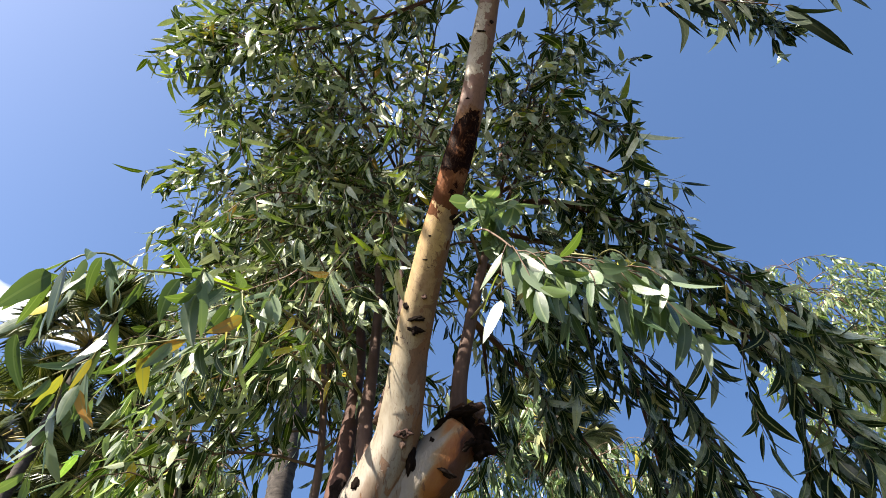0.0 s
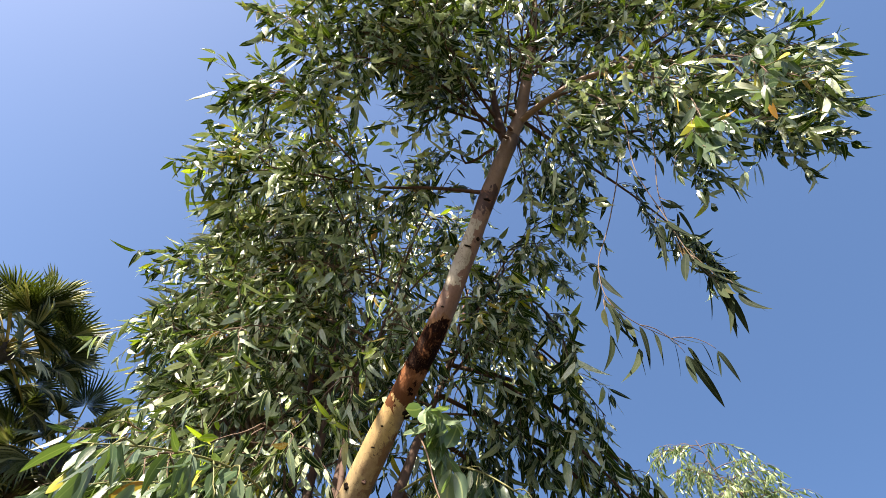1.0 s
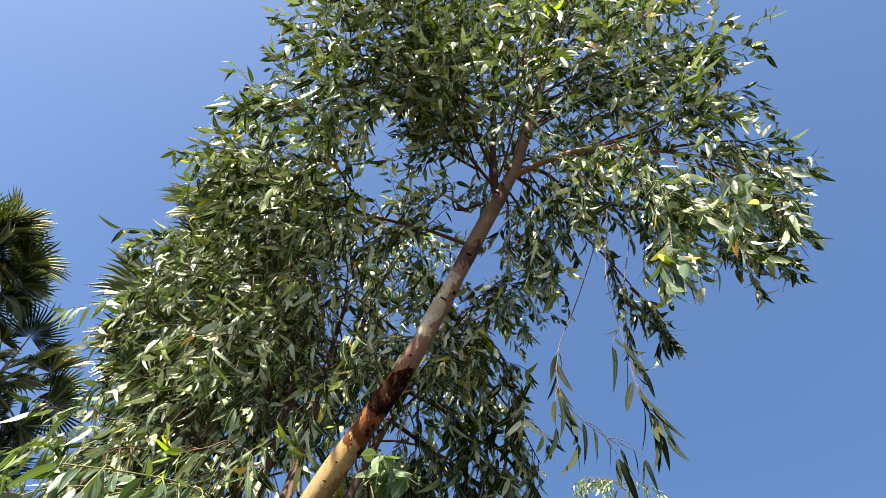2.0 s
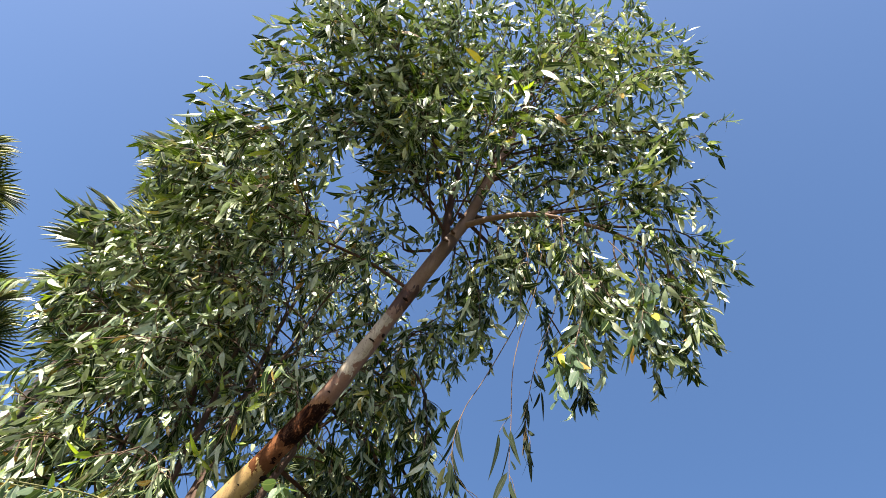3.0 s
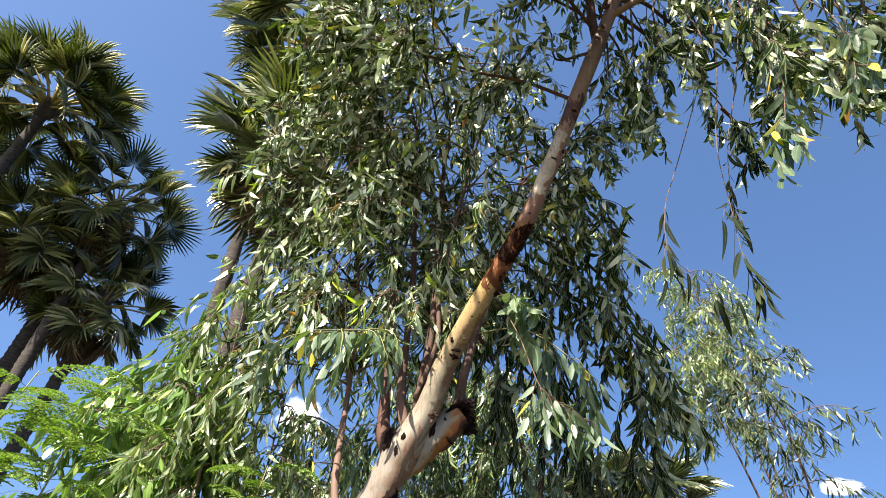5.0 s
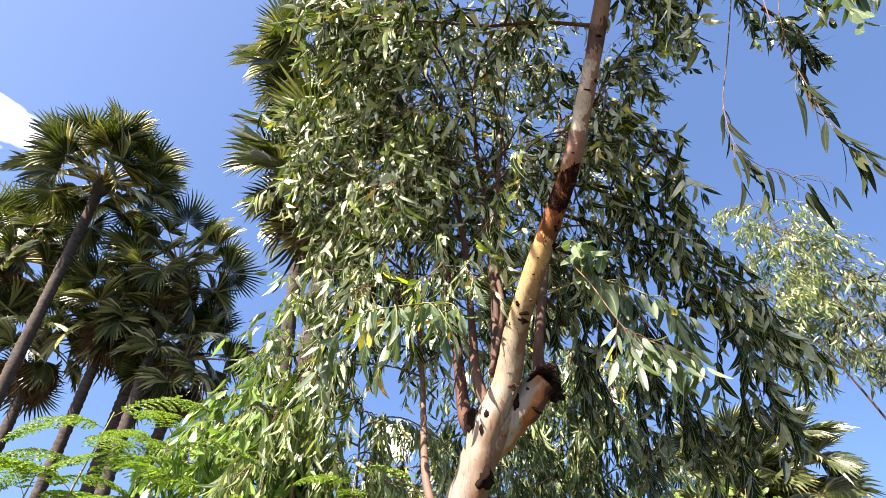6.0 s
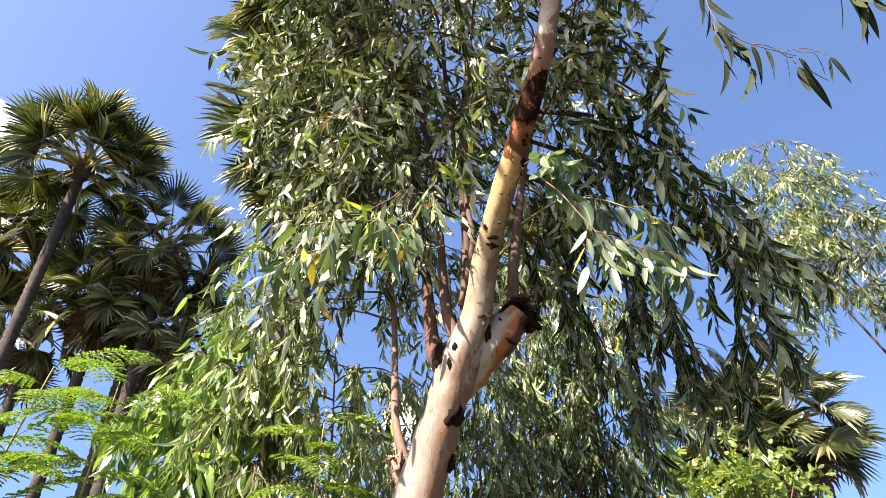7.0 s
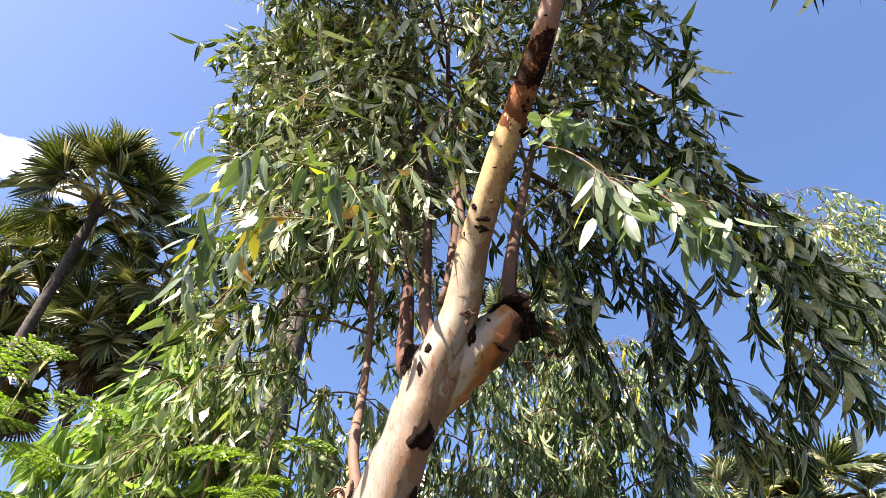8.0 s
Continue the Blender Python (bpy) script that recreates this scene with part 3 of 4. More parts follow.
def on_bark(z, turn, deep=0.0):
    """A place on the trunk's bark at a height, turned so many degrees to the right of the side that faces the path."""
    i = int(np.argmin(np.abs(trunk_line[:, 2] - z)))
    t = i / (len(trunk_line) - 1)
    r = float(np.interp(t, np.linspace(0, 1, len(TRUNK_RADII)), TRUNK_RADII))
    d = unit(trunk_line[min(i + 1, len(trunk_line) - 1)] - trunk_line[i - 1])
    f = np.array((-0.12, -1.0, -0.25))
    f = unit(f - d * f.dot(d))
    side = np.cross(f, d)
    side = side * (1 if side[0] > 0 else -1)
    a = radians(turn)
    return tuple(trunk_line[i] + (f * math.cos(a) + side * math.sin(a)) * (r - deep))


def scar(z, turn, size, stretch, seed, name="bark_scar", label="", mat=None, rough=0.5, tilt=0):
    return lump(on_bark(z, turn, size * 0.15), size, stretch, mat or CHAR, gum, name, label, rough, seed, (0, tilt, 0))


# scars and knots on the trunk, the charred end of the sawn limb
scar(2.14, 32, 0.042, (0.9, 0.9, 1.25), 1.0, "knot", "charred burl", rough=0.6, tilt=25)
scar(2.16, 40, 0.018, (1.0, 1.3, 0.9), 1.5, "knot")
scar(2.56, 24, 0.020, (1.5, 0.4, 0.8), 2.0, "knot", "", RED_BARK)
scar(2.57, 26, 0.011, (1.3, 0.9, 1.0), 2.2, "knot")
scar(2.545, 30, 0.012, (0.9, 0.5, 1.6), 2.5, "knot", "", STEM_BARK)
# solid black lump, added for the darkness in the gap beside the limb
scar(2.53, 72, 0.028, (0.7, 0.7, 1.9), 3.0, "knot", "dark lump standing in for the cleft beside the sawn limb")
scar(2.40, -26, 0.015, (0.9, 0.6, 1.3), 4.0, "knot")
scar(2.33, -24, 0.016, (0.7, 0.6, 1.7), 5.0, "knot")
scar(1.97, 70, 0.024, (0.8, 0.8, 1.8), 5.5, "knot")
scar(2.36, -84, 0.046, (0.8, 0.8, 1.5), 6.0, "knot", "charred stem base")
scar(3.20, 72, 0.022, (1.0, 0.9, 0.8), 7.0, "knot")
scar(3.21, 52, 0.012, (1.3, 0.6, 0.8), 7.5, "knot")
scar(2.875, 14, 0.0135, (2.3, 0.5, 0.8), 8.0, tilt=18)
scar(2.870, 15, 0.0130, (0.8, 0.5, 2.0), 9.0, tilt=8)
scar(2.905, 8, 0.0105, (2.6, 0.5, 0.9), 10.0, tilt=-22)
scar(2.925, 20, 0.0105, (1.6, 0.5, 1.0), 10.2)
scar(2.93, -35, 0.011, (1.0, 0.5, 1.8), 10.4)
scar(2.86, -48, 0.006, (0.7, 0.5, 2.4), 10.6)
scar(2.99, 22, 0.009, (1.0, 0.5, 1.6), 10.7, mat=RED_BARK)
scar(3.06, -5, 0.0045, (2.0, 0.5, 0.8), 10.8)
scar(3.13, -10, 0.0045, (1.2, 0.5, 1.0), 10.9)
scar(3.62, -10, 0.006, (1.5, 0.5, 1.0), 11.5)
scar(4.31, 5, 0.014, (1.3, 0.6, 0.8), 11.0, "knot")
scar(4.05, 40, 0.010, (1.0, 0.5, 2.0), 11.7)
scar(3.96, -12, 0.006, (2.6, 0.5, 0.8), 12.0)
scar(3.955, 4, 0.005, (2.0, 0.5, 1.2), 12.3)
lump((0.075, 1.770, 2.620), 0.060, (0.45, 1.15, 1.0), CHAR, gum, "burnt_end", "charred end of the sawn limb", 1.1, 13.0, (0, -38, 0))
lump((0.080, 1.745, 2.565), 0.042, (0.75, 1.0, 1.0), CHAR, gum, "burnt_end", "", 1.2, 14.0, (0, -30, 0))
lump((0.085, 1.730, 2.530), 0.030, (1.0, 1.0, 0.9), CHAR, gum, "burnt_end", "", 1.2, 14.6)
lump((0.035, 1.760, 2.685), 0.042, (1.5, 1.2, 0.55), RED_BARK, gum, "bark_curl", "peeling bark at the foot of a young stem", 1.1, 15.0, (0, -25, 0))
lump((0.075, 1.770, 2.675), 0.032, (1.2, 1.2, 0.7), STEM_BARK, gum, "bark_curl", "", 1.2, 15.5, (0, 20, 0))
lump((-0.005, 1.715, 2.640), 0.024, (2.2, 0.7, 0.6), CHAR, gum, "bark_curl", "", 1.0, 16.0, (0, -30, 0))
lump((0.035, 1.700, 2.650), 0.020, (1.9, 0.8, 0.8), CHAR, gum, "bark_curl", "", 1.0, 16.5, (0, -10, 0))
lump((-0.070, 1.718, 2.530), 0.028, (0.75, 0.5, 1.25), CHAR, gum, "scorch", "scorched hollow on the sawn limb", 0.8, 17.0, (0, 10, 0))
lump((-0.025, 1.705, 2.440), 0.011, (2.2, 0.8, 0.8), CHAR, gum, "scorch", "", 0.9, 18.0, (0, 35, 0))
lump((0.045, 1.695, 2.530), 0.013, (0.7, 0.6, 2.0), CHAR, gum, "scorch", "", 0.9, 19.0, (0, 40, 0))


def bark_strips(parent, place, count, length, seed, mat=RED_BARK):
    """Loose strips of bark that curl away from the wood."""
    r = random.Random(seed)
    for i in range(count):
        a = r.uniform(0, 6.28)
        v, f = [], []
        w, k = r.uniform(0.004, 0.010), 6
        out = Vector((math.cos(a), math.sin(a), r.uniform(-0.1, 0.7)))
        across = out.cross(Vector((0, 0, 1))).normalized()
        for j in range(k + 1):
            t = j / k
            c = Vector(place) + out * (0.02 + length * t) + Vector((0, 0, -length * 0.7 * t * t))
            v += [c - across * w * (1 - 0.6 * t), c + across * w * (1 - 0.6 * t), c + Vector((0, 0, 0.004))]
        for j in range(k):
            b = j * 3
            f += [(b, b + 2, b + 5, b + 3), (b + 2, b + 1, b + 4, b + 5), (b + 1, b, b + 3, b + 4)]
        part("bark_strip", mesh_of("bark_strip", v, f, mat), parent)


bark_strips(gum, (0.075, 1.75, 2.60), 6, 0.06, 3, CHAR)
bark_strips(gum, (0.07, 1.75, 2.60), 4, 0.07, 6)
bark_strips(gum, (0.02, 1.75, 2.68), 7, 0.05, 4, TAN_BARK)
bark_strips(gum, (-0.48, 1.97, 1.90), 8, 0.10, 5)
lump((-0.520, 1.955, 1.925), 0.046, (0.75, 0.7, 1.5), TAN_BARK, gum, "stub", "broken stub with peeling tan bark", 0.9, 20.0, (0, -12, 0))
lump((-0.505, 1.915, 1.935), 0.017, (0.8, 0.7, 1.6), CHAR, gum, "knot", "", 0.8, 21.0, (0, -12, 0))
bark_strips(gum, (-0.525, 1.93, 1.97), 7, 0.055, 8, TAN_BARK)

# crown: the mass of leaves carried by the young stems
crown = Foliage()
boughs = []


def leafy_stem(f, stem, count, t0, t1, length, rise, droop, bias, twigs, tw_len, tw_droop, hang, size=0.15, width=0.21, spacing=0.034, wide=1.0):
    for lat in laterals(stem, count, t0, t1, length, rise, droop, bias, wide):
        boughs.append((lat, (0.008, 0.003)))
        f.clothe(lat, twigs, tw_len, tw_droop, hang, spacing, size, width)


leafy_stem(crown, stem_a, 18, 0.58, 1.0, 0.95, 0.45, 0.9, (-0.25, -0.2, 0), 11, 0.42, 0.9, 1.25, 0.128, 0.225, 0.036)
leafy_stem(crown, stem_d, 18, 0.52, 1.0, 0.90, 0.45, 0.9, (-0.3, -0.05, 0), 11, 0.44, 0.9, 1.25, 0.128, 0.225, 0.036)
leafy_stem(crown, stem_b, 18, 0.45, 1.0, 0.75, 0.40, 0.9, (-0.3, 0, 0), 11, 0.44, 0.9, 1.25, 0.128, 0.225, 0.036)
leafy_stem(crown, stem_e, 16, 0.58, 1.0, 0.85, 0.45, 0.9, (0.0, -0.1, 0), 11, 0.42, 0.9, 1.25, 0.128, 0.225, 0.036)
leafy_stem(crown, stem_f, 8, 0.62, 1.0, 0.70, 0.45, 0.9, (-0.2, -0.2, 0), 9, 0.38, 0.9, 1.25, 0.128, 0.225, 0.036)


def reach(start, end, sag, radius, bark=RED_BARK):
    """A branch that arches from a limb out to where its spray of leaves hangs."""
    a, b = np.array(start), np.array(end)
    mid = a * 0.62 + b * 0.38 + np.array((0, 0, sag)) + rng.normal(0, 0.06, 3)
    far = a * 0.25 + b * 0.75 + np.array((0, 0, sag)) + rng.normal(0, 0.06, 3)
    return limb("branch", [tuple(a), tuple(mid), tuple(far), tuple(b)], (radius, radius * 0.75, radius * 0.5, radius * 0.2), bark, gum, 6, 4, 0.05)


# branches of the left mass that come forward
LEFT_REACH = (((-0.40, 2.22, 4.62), (-1.52, 1.83, 5.25)), ((-0.48, 2.26, 5.34), (-1.63, 1.50, 5.91)), ((-0.43, 2.23, 5.03), (-1.40, 0.89, 5.54)), ((-0.52, 2.22, 5.95), (-1.56, 1.22, 6.52)),
              ((-0.69, 2.47, 4.12), (-1.65, 2.16, 4.85)), ((-0.64, 2.48, 3.81), (-1.50, 2.32, 4.34)), ((-0.23, 2.02, 5.12), (-1.09, 0.88, 5.54)), ((-0.25, 2.04, 4.71), (-0.91, 1.04, 4.80)),
              ((-0.55, 2.40, 4.63), (-1.28, 1.66, 4.73)), ((-0.60, 2.49, 3.60), (-1.20, 2.37, 3.82)), ((-0.59, 2.49, 3.40), (-0.96, 2.26, 3.39)))
for p0, p1 in LEFT_REACH:
    crown.clothe(reach(p0, p1, 0.25, 0.010), 23, 0.44, 1.2, 1.25, 0.036, 0.130, 0.225, 0.25)


def young_tips(f, share):
    """Tufts of young yellow-green leaves at the ends of some twigs."""
    tips = Foliage()
    for i in np.flatnonzero(rng.random(len(f.twigs)) < share):
        tips.twig_leaves(f.twigs[i][0][-3:], 0.03, 0.10, 0.27, 0.35, 0.2, 3, 0.8)
    part("young_foliage", leaf_cloud("young_foliage", tips.P, tips.D, tips.L, tips.W, LIME_LEAF), gum, "yellow-green young leaves at the twig ends", kind="stuff")


young_tips(crown, 0.035)
crown.put(gum, GUM_LEAF, leaf_name="foliage", label="olive-green hanging leaves with a few yellow ones")

# crown: leader and the limbs over the camera
top, sunlit = Foliage(), Foliage()
leafy_stem(sunlit, top_line, 9, 0.40, 1.0, 0.85, 0.35, 0.8, (0.15, -0.35, 0), 10, 0.38, 0.8, 0.85, 0.128, 0.24, 0.029)
leafy_stem(top, left_line, 17, 0.3, 1.0, 0.85, 0.35, 0.8, (-0.35, -0.3, 0), 10, 0.38, 0.8, 0.85, 0.128, 0.24, 0.029)
leafy_stem(sunlit, stem_r, 10, 0.5, 1.0, 0.75, 0.4, 0.9, (0.25, -0.1, 0), 9, 0.42, 1.2, 1.1, 0.105, 0.26, 0.028)
for pts in ([(0.20, 0.78, 4.40), (-0.08, 0.95, 4.62), (-0.42, 1.10, 4.72), (-1.00, 1.24, 4.86), (-1.35, 1.36, 4.83)],
            [(0.28, 0.63, 4.98), (0.02, 0.55, 5.07), (-0.30, 0.46, 5.20), (-0.58, 0.46, 5.45), (-1.08, 0.55, 5.80), (-1.41, 0.46, 5.82)],
            [(0.24, 0.61, 5.18), (0.0, 0.48, 5.40), (-0.30, 0.30, 5.72), (-0.75, 0.15, 5.95), (-1.21, 0.12, 5.95)],
            [(-0.58, 0.46, 5.45), (-0.62, 0.42, 5.80), (-0.72, 0.36, 6.20)], [(0.16, 0.50, 5.90), (-0.10, 0.35, 6.25), (-0.40, 0.2, 6.7), (-0.62, 0.1, 7.1)]):
    line = limb("branch", pts, (0.012, 0.010, 0.007, 0.003), RED_BARK, gum, 6, 4, 0.05)
    top.clothe(line, 26, 0.42, 0.8, 0.85, 0.029, 0.130, 0.24, 0.2)
LEFT_UP = (((0.06, 0.60, 5.82), (-0.93, 0.09, 6.52)), ((-0.03, 0.58, 6.44), (-0.65, -0.04, 7.32)), ((0.10, 0.60, 5.50), (-0.42, -0.07, 6.41)), ((0.01, 0.60, 6.13), (-1.39, 0.38, 6.33)),
           ((0.34, 0.39, 5.80), (0.13, -0.58, 6.46)), ((0.35, 0.33, 5.98), (0.51, -0.64, 6.95)), ((0.34, 0.39, 5.69), (0.81, -0.74, 6.24)), ((0.37, 0.26, 6.29), (1.18, -0.71, 6.93)),
           ((0.33, 0.42, 5.59), (1.33, -0.52, 6.01)))
OVERHEAD = (((0.25, 0.54, 4.96), (-0.13, -0.49, 4.86)), ((0.31, 0.47, 5.27), (0.12, -0.91, 5.51)), ((0.15, 0.62, 4.97), (-0.50, 0.05, 5.15)), ((0.38, 0.20, 6.49), (1.70, -0.73, 6.91)),
            ((0.42, 0.11, 6.90), (1.50, -1.02, 7.81)), ((0.43, 0.04, 7.09), (0.60, -0.69, 8.03)), ((0.43, 0.04, 7.09), (1.21, -0.93, 8.19)), ((0.44, -0.04, 7.39), (1.63, -1.18, 8.46)),
            ((0.38, 0.20, 6.49), (0.98, -0.96, 7.43)))
TIPS_UP = (((-0.11, 0.54, 7.15), (-0.32, -0.24, 7.97)), ((-0.16, 0.55, 7.15), (-0.73, -0.42, 6.77)), ((-0.03, 0.58, 6.44), (-0.96, -0.29, 6.07)), ((0.06, 0.60, 5.82), (-1.20, -0.27, 5.42)),
           ((-0.21, 0.43, 5.61), (-1.30, -0.12, 5.00)), ((0.37, 0.26, 6.29), (-0.31, -0.74, 7.25)), ((0.43, 0.04, 7.09), (0.18, -0.91, 8.32)), ((0.46, -0.11, 7.59), (1.02, -1.11, 9.18)),
           ((0.46, -0.11, 7.59), (1.65, -1.16, 9.56)))
LEFT_RIM = (((-0.58, 0.46, 5.45), (-1.20, 0.36, 5.15)), ((-0.42, 1.10, 4.72), (-1.15, 0.72, 4.72)), ((-0.75, 0.15, 5.95), (-1.25, 0.15, 5.60)), ((-1.00, 1.24, 4.86), (-1.50, 1.42, 4.90)),
            ((-0.47, 2.25, 5.22), (-1.45, 1.35, 5.40)), ((-0.30, 0.46, 5.20), (-0.82, 0.52, 4.85)), ((0.05, 0.50, 5.95), (-0.75, 0.45, 5.60)))
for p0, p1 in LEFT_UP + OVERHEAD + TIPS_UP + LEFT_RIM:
    # sprays off the leader get leaf colours brightened to look sunlit
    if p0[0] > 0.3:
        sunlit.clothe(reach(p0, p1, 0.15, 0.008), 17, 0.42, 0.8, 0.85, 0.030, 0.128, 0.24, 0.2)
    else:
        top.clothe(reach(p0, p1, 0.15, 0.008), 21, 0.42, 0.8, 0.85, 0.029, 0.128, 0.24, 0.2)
for p0, p1 in (((0.34, 1.98, 4.18), (0.77, 0.89, 4.74)), ((0.42, 1.96, 4.69), (0.94, 1.27, 5.02)), ((0.27, 1.94, 3.91), (0.56, 1.17, 4.28)), ((0.44, 1.95, 4.90), (1.16, 1.50, 5.07)), ((0.19, 0.60, 4.64), (-0.15, 0.85, 4.68)), ((0.13, 0.61, 5.08), (-0.34, 0.64, 4.82)), ((0.11, 0.61, 5.18), (-0.18, 0.41, 5.08)),
               ((0.24, 0.57, 4.80), (0.50, 0.81, 4.53)), ((0.27, 0.54, 4.91), (0.81, 0.89, 4.63)), ((0.28, 0.51, 5.07), (0.86, 0.72, 5.11)), ((0.42, 1.96, 4.69), (0.63, 0.96, 4.38)), ((0.30, 1.96, 3.97), (0.43, 1.29, 4.03))):
    sunlit.clothe(reach(p0, p1, 0.18, 0.010), 12 if p0[1] > 1.5 else 9, 0.42, 1.5, 1.4, 0.030, 0.105, 0.26, 0.3)
for p0, p1 in (((0.385, 0.38, 5.58), (1.50, -0.88, 6.05)), ((0.40, 0.20, 6.02), (1.10, -1.18, 6.35)), ((0.67, 0.13, 5.08), (1.58, -0.62, 5.60)), ((1.00, -0.05, 5.09), (1.95, -0.40, 5.15)),
               ((0.36, 0.50, 5.25), (0.86, -0.16, 5.50)), ((0.385, 0.38, 5.58), (0.92, -0.46, 5.75)), ((0.48, 0.36, 5.11), (1.19, -0.38, 5.42)), ((0.40, 0.25, 5.90), (1.21, -0.72, 5.80)), ((0.67, 0.13, 5.08), (1.40, -0.40, 5.25))):
    sunlit.clothe(reach(p0, p1, 0.18, 0.010), 14, 0.36, 1.2, 1.0, 0.029, 0.125, 0.25, 0.35)
young_tips(top, 0.035)
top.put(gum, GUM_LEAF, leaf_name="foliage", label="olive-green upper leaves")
top = sunlit
right_bough = limb("branch", [(0.345, 0.56, 5.08), (0.48, 0.36, 5.11), (0.67, 0.13, 5.08), (1.00, -0.05, 5.09), (1.31, -0.22, 4.98), (1.60, -0.32, 4.88)], (0.026, 0.022, 0.018, 0.013, 0.008, 0.003), TAN_BARK, gum, 7, 5, 0.05)
top.clothe(right_bough, 30, 0.48, 1.6, 1.3, 0.027, 0.115, 0.25, 0.25)
right_two = limb("branch", [(0.365, 0.52, 5.22), (0.60, 0.50, 5.35), (0.91, 0.51, 5.26), (1.17, 0.30, 5.02), (1.25, 0.12, 4.69)], (0.018, 0.014, 0.011, 0.008, 0.003), STEM_BARK, gum, 7, 5, 0.05)
top.clothe(right_two, 22, 0.50, 1.8, 1.5, 0.028, 0.105, 0.24, 0.2)
for p0, p1 in (((1.36, -0.22, 4.96), (1.55, -0.09, 4.23)), ((1.46, -0.27, 4.89), (1.63, -0.22, 4.49)), ((1.31, -0.22, 4.96), (1.52, -0.03, 4.22)), ((1.00, -0.03, 5.09), (1.04, 0.06, 4.10)), ((0.85, 0.10, 5.10), (0.96, 0.09, 4.05)), ((1.16, -0.11, 5.05), (1.32, -0.06, 4.19)), ((0.95, -0.01, 5.09), (1.02, -0.13, 4.10)), ((1.26, -0.17, 4.99), (1.47, -0.32, 4.21)),
               ((0.80, 0.10, 5.10), (0.71, -0.17, 3.97)), ((0.65, 0.21, 5.11), (0.62, 0.18, 4.23)), ((0.43, 0.44, 5.06), (0.76, 0.80, 4.52)), ((0.54, 0.32, 5.11), (0.51, 0.53, 4.31)), ((1.05, -0.06, 5.05), (1.18, 0.25, 4.28))):
    top.clothe(reach(p0, p1, 0.08, 0.008, TWIG_BARK), 14, 0.33, 1.9, 1.6, 0.028, 0.115, 0.25, 0.3)
young_tips(top, 0.03)
top.put(gum, SUN_TONED_LEAF, leaf_name="foliage", label="leaves on a spreading bough, coloured pale for sunlight")

# crown: the bough on the sunless side, its shade put into darker leaf colours
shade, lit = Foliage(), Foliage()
SHADE_LOW = (([(0.28, 1.94, 3.96), (0.58, 1.98, 3.91), (0.97, 1.86, 3.65), (1.24, 1.85, 3.26), (1.38, 1.85, 2.85), (1.39, 1.85, 2.60)], 36, 0.58),
             ([(0.21, 1.92, 3.65), (0.58, 2.17, 3.71), (0.98, 2.31, 3.46), (1.25, 2.35, 2.95), (1.38, 2.34, 2.46)], 38, 0.6),
             ([(0.42, 1.96, 4.69), (0.60, 1.75, 4.79), (0.76, 1.50, 4.56), (0.84, 1.36, 4.13), (0.85, 1.32, 3.81)], 17, 0.46),
             ([(0.38, 1.97, 4.38), (0.66, 1.95, 4.58), (0.95, 1.84, 4.47), (1.13, 1.79, 4.10)], 15, 0.42))
SHADE_FAR = (([(0.38, 1.98, 4.28), (0.66, 1.85, 4.11), (0.97, 1.76, 3.75), (1.28, 1.75, 3.43), (1.53, 1.79, 3.20), (1.75, 1.83, 3.02)], 44, 0.36),
             ([(0.38, 1.98, 4.28), (0.90, 1.95, 4.22), (1.50, 2.05, 3.90), (1.90, 2.18, 3.62), (2.20, 2.28, 3.32)], 32, 0.34),
             ([(0.98, 2.31, 3.46), (1.10, 2.60, 3.20), (1.16, 2.80, 2.70), (1.16, 2.80, 2.20)], 15, 0.42),
             ([(0.43, 1.95, 4.80), (0.81, 1.89, 4.70), (1.15, 1.85, 4.36), (1.35, 1.83, 4.02)], 22, 0.36),
             ([(0.28, 0.51, 5.12), (0.87, 0.75, 5.43), (1.47, 0.95, 5.56), (1.91, 1.10, 5.53), (2.18, 1.19, 5.28)], 16, 0.36),
             ([(1.86, 1.09, 5.53), (2.04, 1.14, 5.50), (2.16, 1.18, 5.34), (2.19, 1.21, 5.15)], 16, 0.26),
             ([(0.10, 1.85, 3.23), (0.21, 2.19, 3.41), (0.26, 2.48, 3.33), (0.27, 2.63, 3.08)], 6, 0.36),
             ([(0.10, 1.85, 3.23), (0.42, 2.28, 3.26), (0.77, 2.56, 2.97), (1.00, 2.64, 2.39)], 15, 0.42))
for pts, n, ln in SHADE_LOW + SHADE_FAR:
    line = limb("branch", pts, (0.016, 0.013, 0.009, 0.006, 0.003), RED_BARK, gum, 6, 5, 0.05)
    # high branches at the back take the leaf colours brightened for sun
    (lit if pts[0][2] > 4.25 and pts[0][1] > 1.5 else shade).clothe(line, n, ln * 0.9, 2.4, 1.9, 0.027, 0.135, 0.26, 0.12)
lit.put(gum, SUN_TONED_LEAF, leaf_name="foliage", label="mixed dark and pale hanging leaves, coloured for sunlight")
shade.put(gum, SHADE_TONED_LEAF, leaf_name="foliage", label="hanging leaves coloured dark green for shade")
part("side_branching", tubes("side_branching", boughs, TWIG_BARK, 5), gum, kind="stuff")


def leaf_variants(name, mat, count, length, width, shape):
    out = []
    for i in range(count):
        D = np.array([(0.0, 1.0, 0.0)])
        out.append(leaf_cloud(name, [(0, 0, 0)], D, [length], [length * width * 0.5 * rng.uniform(0.85, 1.15)], mat, shape, 0.24, 0.26))
    return out


